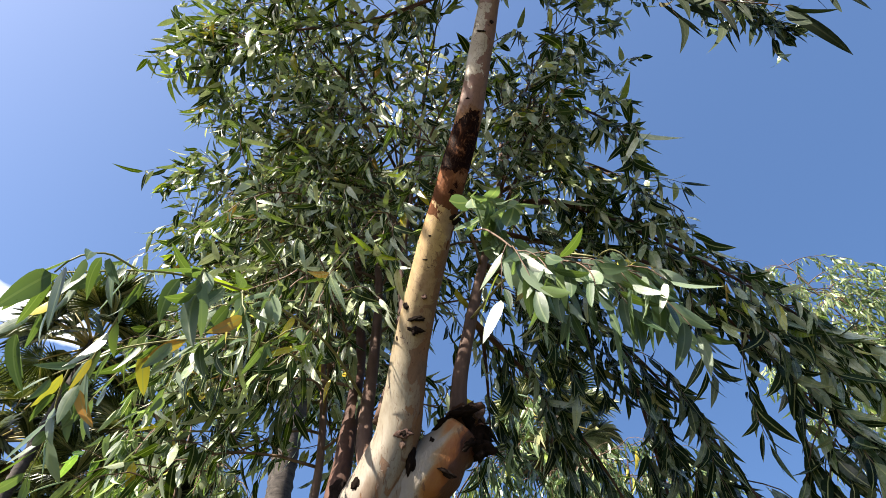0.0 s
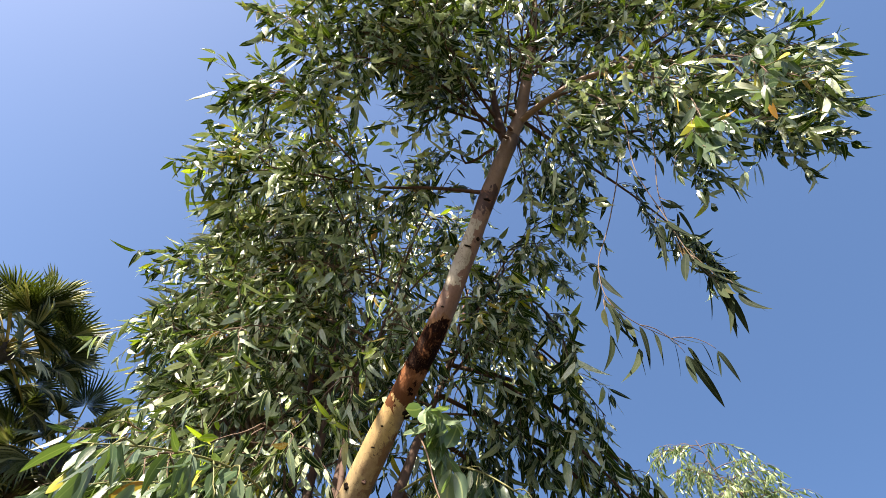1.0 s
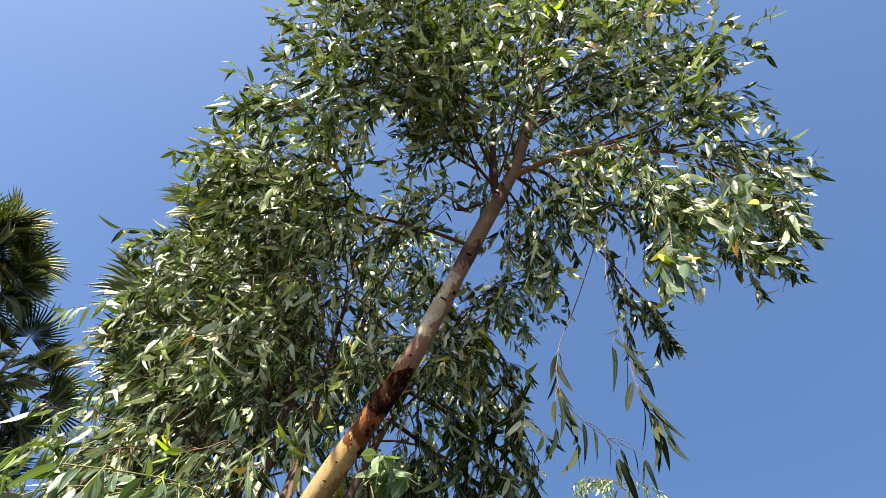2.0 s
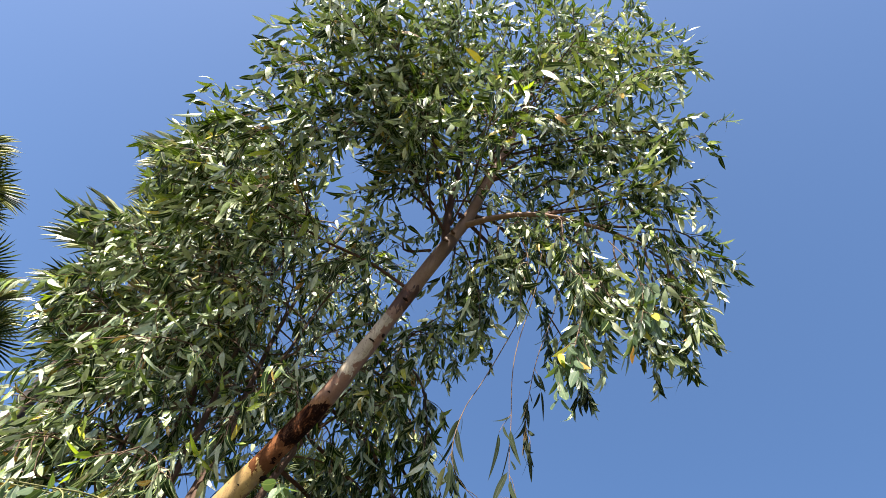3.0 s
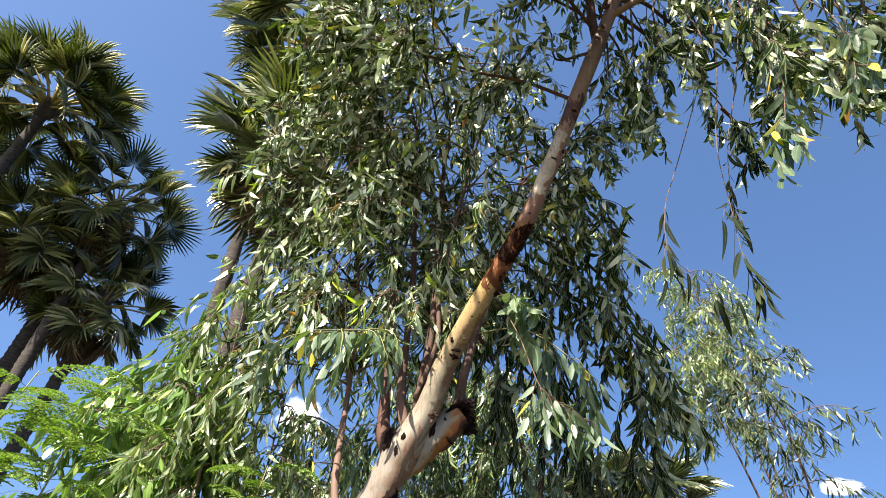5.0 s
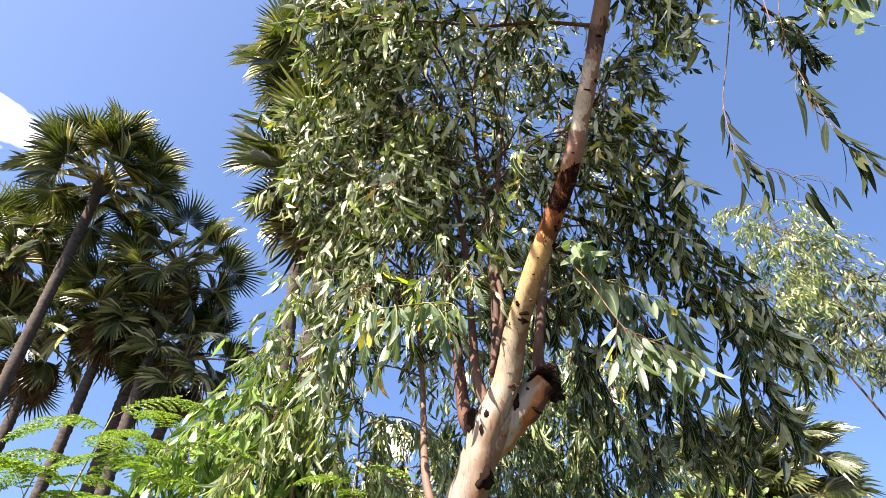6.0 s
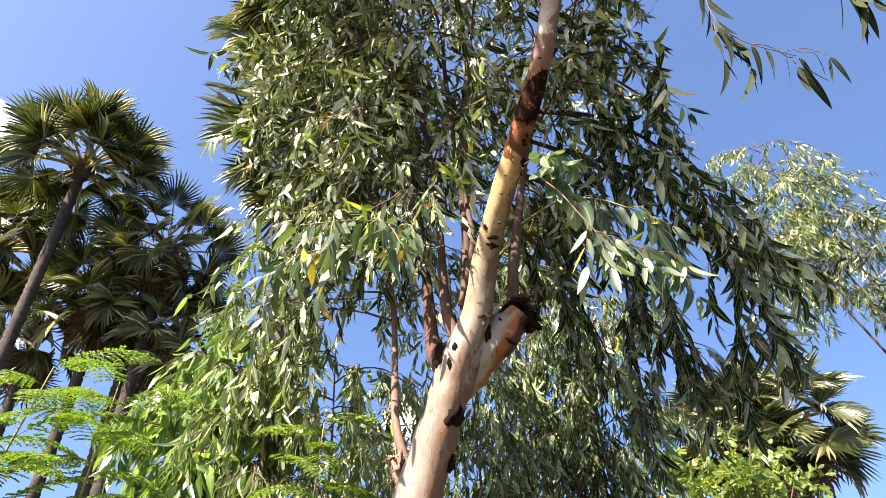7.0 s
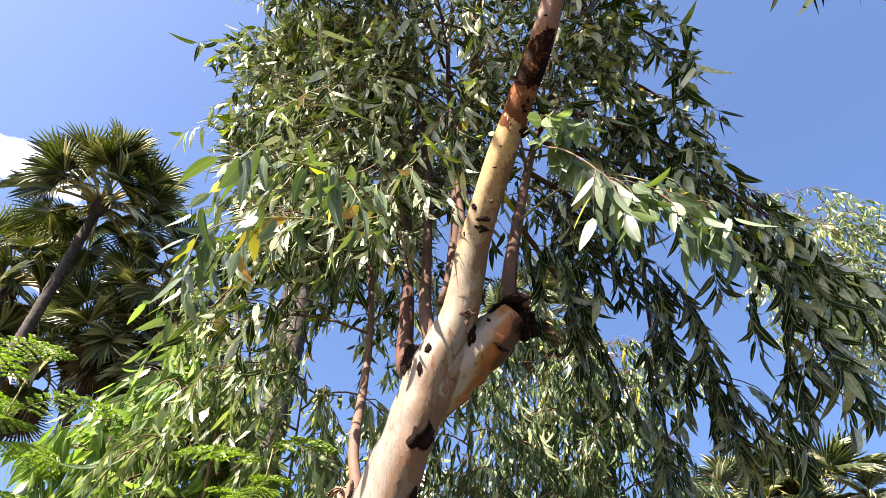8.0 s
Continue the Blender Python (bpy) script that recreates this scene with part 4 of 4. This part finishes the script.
NEAR_MESHES = leaf_variants("leaf", NEAR_LEAF, 8, 0.15, 0.27, LEAF7)
ROUND_LEAF = leaf_material("pale_round_leaf", [(0.0, (0.055, 0.095, 0.050)), (0.5, (0.105, 0.155, 0.090)), (1.0, (0.18, 0.24, 0.15))], (0.20, 0.32, 0.06), 0.25, 0.36, 0.45)
ROUND_MESHES = leaf_variants("leaf", ROUND_LEAF, 6, 0.12, 0.5, OVAL5)
# near-black tones put the shade on these hanging leaves into their colour
SLIM_SHADED_LEAF = leaf_material("slim_shaded_leaf", [(0.0, (0.006, 0.012, 0.006)), (0.7, (0.013, 0.022, 0.010)), (0.97, (0.03, 0.042, 0.016)), (1.0, (0.12, 0.07, 0.03))], (0.03, 0.05, 0.01), 0.10, 0.7, 0.12, (0.05, 0.06, 0.03))
SLIM_MESHES = leaf_variants("leaf", SLIM_SHADED_LEAF, 6, 0.15, 0.15, LEAF7)


def single_leaves(line, parent, meshes, spacing, hang, size, start=0.1, spread=0.6, tuft=2):
    """Leaves of their own along a twig."""
    f = Foliage()
    f.twig_leaves(line, spacing, size, 0.3, hang, start, tuft, spread)
    for p, d, ln in zip(f.P, f.D, f.L):
        q = Vector(d).to_track_quat("Y", "Z")
        m = Matrix.Translation(p) @ q.to_matrix().to_4x4() @ Matrix.Rotation(rng.uniform(-1.6, 1.6), 4, "Y") @ Matrix.Diagonal((ln, ln, ln, 1))
        part("leaf", meshes[int(rng.integers(len(meshes)))], parent, at=m)


def near_branch(pts, radius, twigs, meshes, spacing, hang, size, length, droop, bark, label, bare=0.3):
    """A branch close to the camera, each of its leaves a piece of its own."""
    line = smooth_line(pts, 6)
    lines = [(line, (radius, radius * 0.35))]
    shoots = [line[int(len(line) * max(bare, 0.5)):]]
    for i in range(twigs):
        p, d = along(line, bare + (1 - bare) * (i + rng.uniform(0, 1)) / twigs)
        side = rand_dir()
        tw = shoot(p, d * 0.6 + unit(side - d * side.dot(d)) * 0.9 + DOWN * 0.35, length * rng.uniform(0.6, 1.2), droop)
        lines.append((tw, (radius * 0.5, radius * 0.25)))
        shoots.append(tw)
    br = part("branch", tubes("branch", lines, bark, 6), gum, label)
    for tw in shoots:
        single_leaves(tw, br, meshes, spacing, hang, size)


near_branch([(-0.32, 2.00, 2.90), (-0.45, 1.70, 2.94), (-0.59, 1.34, 2.80), (-0.75, 1.10, 2.65), (-0.94, 1.02, 2.56)], 0.006, 8, NEAR_MESHES, 0.033, 1.2, 0.76, 0.28, 1.1, GREEN_TWIG,
            "thin branch with broad grey-green leaves, some yellowing")
near_branch([(-0.44, 1.93, 2.94), (-0.62, 1.65, 2.88), (-0.80, 1.52, 2.80), (-1.00, 1.45, 2.70), (-1.12, 1.41, 2.57)], 0.005, 5, NEAR_MESHES, 0.035, 1.2, 0.76, 0.26, 1.1, GREEN_TWIG,
            "thin branch with broad grey-green leaves")
near_branch([(0.06, 1.33, 3.14), (0.06, 1.10, 2.86), (0.06, 0.94, 2.62), (0.10, 0.90, 2.51), (0.19, 0.87, 2.45), (0.31, 0.85, 2.40)], 0.0035, 12, NEAR_MESHES, 0.034, 1.4, 0.66, 0.17, 1.9, TWIG_BARK,
            "thin branch with broad grey-green and yellowing leaves", 0.45)
near_branch([(0.10, 1.83, 3.18), (0.23, 1.50, 3.12), (0.32, 1.30, 2.99), (0.44, 1.20, 2.86), (0.55, 1.14, 2.75)], 0.006, 10, NEAR_MESHES, 0.036, 2.2, 0.88, 0.26, 1.9, GREEN_TWIG,
            "thin branch with broad grey-green and yellowing leaves")
near_branch([(0.00, 1.29, 3.16), (0.05, 1.25, 3.17), (0.10, 1.24, 3.12), (0.16, 1.25, 3.02)], 0.003, 7, ROUND_MESHES, 0.026, 1.0, 0.95, 0.13, 0.9, GREEN_TWIG, "short shoot with pale round leaves")
DARK_TWIG = "bare hanging twig with narrow leaves coloured dark for shade"
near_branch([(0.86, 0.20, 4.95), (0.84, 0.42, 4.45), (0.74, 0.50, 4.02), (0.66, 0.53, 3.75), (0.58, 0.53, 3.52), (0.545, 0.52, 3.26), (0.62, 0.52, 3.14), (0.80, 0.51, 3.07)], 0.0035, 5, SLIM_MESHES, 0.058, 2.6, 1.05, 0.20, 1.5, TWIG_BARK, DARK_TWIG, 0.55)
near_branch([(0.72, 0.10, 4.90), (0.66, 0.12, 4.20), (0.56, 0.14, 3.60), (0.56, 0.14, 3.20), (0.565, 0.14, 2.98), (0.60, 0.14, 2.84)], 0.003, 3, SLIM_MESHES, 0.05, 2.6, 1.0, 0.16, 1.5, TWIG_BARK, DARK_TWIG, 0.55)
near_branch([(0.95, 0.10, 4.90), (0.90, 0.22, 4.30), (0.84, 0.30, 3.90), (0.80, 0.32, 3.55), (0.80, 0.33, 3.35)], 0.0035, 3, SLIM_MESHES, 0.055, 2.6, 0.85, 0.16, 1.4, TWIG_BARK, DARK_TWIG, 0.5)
near_branch([(0.93, -0.05, 4.95), (0.81, -0.10, 4.35), (0.76, -0.12, 3.92), (0.69, -0.12, 3.61), (0.65, -0.10, 3.40)], 0.004, 8, NEAR_MESHES, 0.036, 1.5, 0.8, 0.2, 1.7, TWIG_BARK, "hanging twig with sunlit pale leaves")
near_branch([(1.10, -0.10, 4.94), (1.04, -0.27, 4.39), (0.99, -0.31, 4.02), (0.92, -0.31, 3.75)], 0.004, 9, NEAR_MESHES, 0.036, 1.3, 0.85, 0.2, 1.5, TWIG_BARK, "hanging twig with sunlit pale leaves")


# ---- other trees and shrubs ----
def small_gum(place, stems, leaf_mat, label, size, width, twigs, tw_len, lat_count, lat_len, bark=STEM_BARK, shape=LEAF4, hang=0.8, droop=1.2, t0=0.35, spacing=0.036, radius=0.03, bias=(0, 0, 0)):
    tree = thing("eucalyptus_tree", place, label, "tree")
    f = Foliage()
    small = []
    for pts in stems:
        line = limb("stem", pts, (radius, radius * 0.7, radius * 0.45, 0.004), bark, tree, 8, 5, 0.08)
        for lat in laterals(line, lat_count, t0, 1.0, lat_len, 0.35, 0.9, bias):
            small.append((lat, (0.007, 0.0025)))
            f.clothe(lat, twigs, tw_len, droop, hang, spacing, size, width, 0.06)
            f.twig_leaves(lat, spacing, size, width, hang, 0.3)
    part("side_branching", tubes("side_branching", small, TWIG_BARK, 4), tree, kind="stuff")
    f.put(tree, leaf_mat, shape)
    return tree


small_gum((-2.0, 3.4, 0), [[(-2.0, 3.4, -0.05), (-1.95, 3.38, 1.2), (-1.80, 3.35, 2.1), (-1.75, 3.3, 2.95)],
                           [(-1.95, 3.45, -0.05), (-1.75, 3.4, 1.1), (-1.55, 3.35, 2.2), (-1.50, 3.3, 3.15)]],
          YOUNG_LEAF, "young eucalyptus with bright sunlit green leaves", 0.155, 0.27, 9, 0.34, 24, 0.42, spacing=0.036, hang=1.5, droop=1.5)
small_gum((-1.15, 3.1, 0), [[(-1.15, 3.1, -0.05), (-1.2, 3.08, 1.0), (-1.3, 3.05, 2.3), (-1.4, 3.0, 3.5)],
                            [(-1.1, 3.1, -0.05), (-0.95, 3.1, 1.0), (-0.88, 3.05, 2.0), (-0.9, 3.0, 2.9)]],
          PALE_LEAF, "young eucalyptus with pale green hanging leaves", 0.13, 0.22, 8, 0.42, 18, 0.55, PALE_STEM, spacing=0.034, hang=2.2, droop=1.9, radius=0.022)
small_gum((-0.55, 4.6, 0), [[(-0.55, 4.6, -0.05), (-0.6, 4.55, 1.0), (-0.5, 4.5, 2.0), (-0.45, 4.4, 3.0)]], GUM_LEAF, "slender eucalyptus with dull green leaves", 0.12, 0.22, 10, 0.38, 24, 0.65, spacing=0.028, hang=1.1)
small_gum((0.3, 4.1, 0), [[(0.3, 4.1, -0.05), (0.32, 4.05, 1.2), (0.25, 4.0, 2.5), (0.2, 3.95, 3.5)]],
          GREY_LEAF, "slender eucalyptus with grey-green hanging leaves", 0.14, 0.2, 8, 0.46, 18, 0.60, hang=2.4, droop=2.1, radius=0.022, spacing=0.036, t0=0.4)
small_gum((1.35, 5.1, 0), [[(1.35, 5.1, -0.05), (1.45, 5.05, 1.2), (1.75, 5.0, 2.9), (2.0, 5.0, 4.5)],
                           [(1.3, 5.1, -0.05), (1.0, 4.9, 1.2), (0.95, 5.0, 2.8), (0.85, 5.0, 4.4)],
                           [(1.32, 5.05, -0.05), (1.3, 4.9, 1.2), (1.4, 4.7, 2.7), (1.4, 4.6, 4.2)]],
          GREY_LEAF, "eucalyptus with thin hanging leaves and red-brown stems", 0.15, 0.19, 10, 0.48, 28, 0.78, RED_BARK, hang=2.4, droop=2.2, radius=0.04, spacing=0.032, t0=0.38)
small_gum((6.2, 4.6, 0), [[(6.2, 4.6, -0.05), (5.9, 4.6, 2.6), (5.0, 4.5, 5.0), (4.5, 4.4, 6.7)],
                          [(6.25, 4.65, -0.05), (6.0, 4.6, 2.5), (5.3, 4.5, 4.8), (4.8, 4.4, 6.2)],
                          [(6.15, 4.6, -0.05), (5.7, 4.6, 2.4), (4.9, 4.55, 4.2), (4.1, 4.5, 5.3)]],
          PALE_LEAF, "eucalyptus with pale grey-green drooping leaves", 0.12, 0.20, 7, 0.46, 19, 0.66, STEM_BARK, hang=1.3, droop=1.5, t0=0.66, radius=0.026, spacing=0.032)
small_gum((5.6, 3.9, 0), [[(5.6, 3.9, -0.05), (5.4, 3.8, 2.0), (4.9, 3.6, 3.8), (4.3, 3.5, 4.6)]],
          SHADE_TONED_LEAF, "eucalyptus with dark sparse leaves", 0.14, 0.15, 7, 0.42, 14, 0.7, hang=1.1, droop=1.7, t0=0.55)


def broad_bush(place, height, spread):
    bush = thing("broadleaf_bush", place, "bush with round bright green glossy leaves", "bush")
    f = Foliage()
    x, y, _ = place
    for i in range(9):
        a = i * 2.4
        tip = (x + math.cos(a) * spread * rng.uniform(0.3, 1), y + math.sin(a) * spread * rng.uniform(0.3, 1), height * rng.uniform(0.75, 1.0))
        line = smooth_line([(x, y, -0.05), (x + (tip[0] - x) * 0.4, y + (tip[1] - y) * 0.4, height * 0.45), tip], 6)
        part("stem", tubes("stem", [(line, (0.04, 0.008))], STEM_BARK, 6), bush)
        for lat in laterals(line, 10, 0.4, 1.0, 0.5, 0.6, 0.4):
            f.clothe(lat, 7, 0.25, 0.3, 0.1, 0.04, 0.13, 0.62)
    f.put(bush, BROAD_LEAF, OVAL5)


broad_bush((5.2, 8.2, 0), 3.7, 1.3)


def feather_shrub(place, stem_pts, leaves, length):
    """A shrub of the pea family: leaves of many pinnae, each with rows of tiny leaflets."""
    shrub = thing("feathery_shrub", place, "slender shrub with bright green feathery leaves", "shrub")
    line = limb("stem", stem_pts, (0.015, 0.011, 0.007, 0.003), GREEN_TWIG, shrub, 6, 5, 0.05)
    for i in range(leaves):
        p, d = along(line, 0.55 + 0.45 * (i + 0.5) / leaves)
        a = i * 2.4 + rng.uniform(-0.4, 0.4)
        rachis = shoot(p, (math.cos(a), math.sin(a), rng.uniform(0.3, 1.0)), length * rng.uniform(0.85, 1.25), rng.uniform(0.6, 1.1), 8, 0.035)
        P, D, L, W, ribs = [], [], [], [], [(rachis, (0.002, 0.001))]
        for k in range(15):
            q, t = along(rachis, 0.12 + 0.88 * k / 14)
            side = unit(np.cross(t, (0, 0, 1)))
            for s in (-1, 1):
                pin = shoot(q, side * s + t * 0.55, length * 0.27 * math.sin(math.pi * (0.2 + 0.76 * (k + 0.6) / 15)), rng.uniform(0.2, 0.5), 4, 0.03)
                ribs.append((pin, (0.001, 0.0006)))
                for j in range(18):
                    r, e = along(pin, 0.05 + 0.95 * j / 17)
                    cr = unit(np.cross(e, (0, 0, 1)))
                    for s2 in (-1, 1):
                        P.append(r)
                        D.append(cr * s2 + e * 0.5 + rng.normal(0, 0.1, 3))
                        L.append(0.015)
                        W.append(0.0034)
        lf = part("leaf", leaf_cloud("leaf", P, D, L, W, FEATHER_LEAF, LEAF3, 0.05, 0.05), shrub)
        part("rachis", tubes("rachis", ribs, GREEN_TWIG, 3), lf)


feather_shrub((-2.3, 2.3, 0), [(-2.3, 2.3, -0.05), (-2.32, 2.25, 1.0), (-2.3, 2.2, 1.8), (-2.2, 2.2, 2.45)], 14, 0.42)
feather_shrub((-2.6, 2.5, 0), [(-2.6, 2.5, -0.05), (-2.65, 2.45, 0.9), (-2.6, 2.4, 1.7), (-2.5, 2.3, 2.2)], 10, 0.40)
feather_shrub((-1.95, 2.35, 0), [(-1.95, 2.35, -0.05), (-1.97, 2.33, 0.9), (-1.95, 2.3, 1.7), (-1.90, 2.25, 2.4)], 16, 0.44)
feather_shrub((-0.95, 2.75, 0), [(-0.95, 2.75, -0.05), (-0.97, 2.7, 0.9), (-0.94, 2.6, 1.65), (-0.90, 2.5, 2.28)], 14, 0.40)


# ---- fan palms ----
def fan_mesh(name, mat, radius, segments, reach, cup, droop, seed):
    """A fan blade: folded segments joined near the middle, split and pointed outside. The petiole's end is the origin, +Y runs outwards."""
    r = random.Random(seed)
    verts, faces, uvs = [], [], []
    half = math.pi * 2 / 360 * reach
    for i in range(segments):
        a0 = -half + 2 * half * i / segments
        a1 = -half + 2 * half * (i + 1) / segments
        am = (a0 + a1) / 2
        ln = radius * (0.80 + 0.20 * math.cos(am * 0.7)) * r.uniform(0.86, 1.08)
        split = ln * r.uniform(0.36, 0.50)
        tipa = am + r.uniform(-0.05, 0.05)
        sag = r.uniform(0, 0.16) * radius

        def at(a, d, z):
            lift = cup * abs(math.sin(a)) * d - droop * d * d / radius
            return (math.sin(a) * d, math.cos(a) * d, z + lift)
        b = len(verts)
        verts += [at(am, 0.02, 0), at(a0, split, 0.0), at(am, split, 0.075 * radius), at(a1, split, 0.0),
                  at(am - (am - a0) * 0.42, ln * 0.76, -sag * 0.35), at(am, ln * 0.76, 0.05 * radius - sag * 0.35), at(am + (a1 - am) * 0.42, ln * 0.76, -sag * 0.35), at(tipa, ln, -sag)]
        fs = [(b, b + 2, b + 1), (b, b + 3, b + 2), (b + 1, b + 2, b + 5, b + 4), (b + 2, b + 3, b + 6, b + 5), (b + 4, b + 5, b + 7), (b + 5, b + 6, b + 7)]
        u = {b: 0.5, b + 1: 0, b + 2: 0.5, b + 3: 1, b + 4: 0, b + 5: 0.5, b + 6: 1, b + 7: 0.5}
        for f in fs:
            faces.append(f)
            uvs += [(u[x], 0.5) for x in f]
    return mesh_of(name, verts, faces, mat, uvs, smooth=False)


FANS = [fan_mesh("frond", FAN_LEAF, 0.95, 32, 118, c, d, s) for c, d, s in ((0.25, 0.06, 1), (0.45, 0.12, 2), (0.15, 0.18, 3), (0.6, 0.22, 4))]
DRY_FANS = [fan_mesh("dry_frond", DRY_FAN, 1.05, 26, 100, c, d, s) for c, d, s in ((0.7, 0.5, 5), (0.9, 0.6, 6))]
petiole_v, petiole_f = tube([(0, -1.25, -0.06), (0, -0.8, 0.0), (0, -0.4, 0.02), (0, 0.06, 0.0)], (0.05, 0.028, 0.022, 0.016), 6)
PETIOLE_MESH = mesh_of("petiole", petiole_v, petiole_f, PETIOLE)


def fan_palm(x, y, height, radius, fronds, dry, label, seed, size=1.0, lean=(0.0, 0.0), low=-0.75):
    """A tall fan palm: ringed trunk, a round head of fans, a beard of dry ones."""
    r = random.Random(seed)
    palm = thing("fan_palm", (x, y, 0), label, "palm tree", "fan palms")
    hx, hy = x, y
    bx, by = x + lean[0], y + lean[1]
    rings = int(height / 0.07)
    line = np.array([(bx + (hx - bx) * (1 - (1 - t) ** 1.6), by + (hy - by) * (1 - (1 - t) ** 1.6), -0.05 + (height + 0.05) * t) for t in np.linspace(0, 1, rings)])
    rad = [radius * (1.0 + 0.35 * math.exp(-t * 14) + (0.10 if k % 2 else 0.0) + 0.03 * math.sin(k * 1.7)) * (1.0 - 0.25 * t) for k, t in enumerate(np.linspace(0, 1, rings))]
    v, f = tube(line, rad, 14, 0.08, seed=seed)
    part("trunk", mesh_of("trunk", v, f, PALM_BARK), palm, "grey ringed trunk")
    lump((hx, hy, height - 0.1), radius * 1.5, (1, 1, 1.6), PALM_BARK, palm, "crown_boss", "", 0.5, seed)
    for i in range(fronds):
        t = (i + 0.5) / fronds
        el = math.asin(max(-1, min(1, 0.97 - (0.97 - low) * t))) + r.uniform(-0.12, 0.12)
        az = i * 2.39996 + r.uniform(-0.25, 0.25)
        d = Vector((math.cos(az) * math.cos(el), math.sin(az) * math.cos(el), math.sin(el)))
        k = size * r.uniform(0.85, 1.12)
        m = Matrix.Translation(Vector((hx, hy, height)) + d * 1.25 * k) @ d.to_track_quat("Y", "Z").to_matrix().to_4x4()
        m = m @ Matrix.Rotation(r.uniform(-1.0, 1.0), 4, "Y") @ Matrix.Rotation(r.uniform(-0.5, 0.35), 4, "X") @ Matrix.Diagonal((k, k, k, 1))
        fr = part("frond", FANS[i % 4], palm, at=m)
        part("petiole", PETIOLE_MESH, fr, at=Matrix.Translation(Vector((hx, hy, height)) + d * 1.25 * k) @ d.to_track_quat("Y", "Z").to_matrix().to_4x4() @ Matrix.Diagonal((k, k, k, 1)))
    for i in range(dry):
        az = i * 2.39996 + r.uniform(-0.3, 0.3)
        el = -1.05 - 0.4 * r.random()
        d = Vector((math.cos(az) * math.cos(el), math.sin(az) * math.cos(el), math.sin(el)))
        k = size * r.uniform(0.8, 1.05)
        m = Matrix.Translation(Vector((hx, hy, height - 0.2)) + d * 0.8 * k) @ d.to_track_quat("Y", "Z").to_matrix().to_4x4() @ Matrix.Rotation(r.uniform(-0.8, 0.8), 4, "Y") @ Matrix.Diagonal((k, k, k, 1))
        part("dry_frond", DRY_FANS[i % 2], palm, "dry brown hanging fan", at=m)


TALL = "tall fan palm with ringed trunk and round head of fans"
BEARDED = "shorter fan palm hung with dry brown fans"
fan_palm(-7.95, 11.0, 10.8, 0.14, 42, 0, TALL, 1, 0.98, (-0.15, 0.0), -0.5)
fan_palm(-10.4, 13.0, 9.5, 0.19, 34, 9, "fan palm with yellow leaf stalks and brown dry fans", 2, 1.0, (-0.1, 0.2))
fan_palm(-5.9, 12.2, 9.2, 0.15, 27, 5, TALL, 3, 0.9, (-0.1, 0.1), -0.85)
fan_palm(-7.2, 12.6, 8.0, 0.14, 22, 7, BEARDED, 4, 0.85, (-0.35, 0.1), -0.85)
fan_palm(-8.8, 13.2, 7.3, 0.14, 20, 8, BEARDED, 5, 0.85, (-0.1, 0.1), -0.85)
fan_palm(-6.5, 13.2, 8.0, 0.20, 22, 8, BEARDED, 11, 0.85, (-0.3, 0.1), -0.85)
fan_palm(-5.35, 12.9, 7.0, 0.16, 24, 9, BEARDED, 12, 0.85, (-0.5, 0.1), -0.85)
fan_palm(-1.70, 6.76, 8.1, 0.165, 46, 4, TALL, 6, 0.95, (-0.05, 0.2), -0.8)
fan_palm(-2.75, 9.5, 14.4, 0.15, 44, 4, TALL, 7, 1.2, (0.75, 0.2), -0.8)
fan_palm(8.9, 11.2, 4.6, 0.2, 40, 8, "low fan palm with sunlit fans", 8, 0.9)
fan_palm(7.9, 11.8, 4.5, 0.2, 34, 8, "low fan palm with sunlit fans", 9, 0.9)
fan_palm(2.95, 10.4, 8.3, 0.16, 34, 10, TALL, 10, 0.75, (0, 0), -0.9)

# ---- clouds far off ----
cloud((-541, 612, 575), 92, 50, 1.3, "small white fair-weather cloud")
cloud((-500, 733, 463), 60, 34, 4.1, "small white fair-weather cloud")
cloud((783, 575, 232), 30, 15, 7.7, "faint white cloud low in the sky")
cloud((70, 960, 262), 46, 44, 2.6, "white cloud low behind the trees")
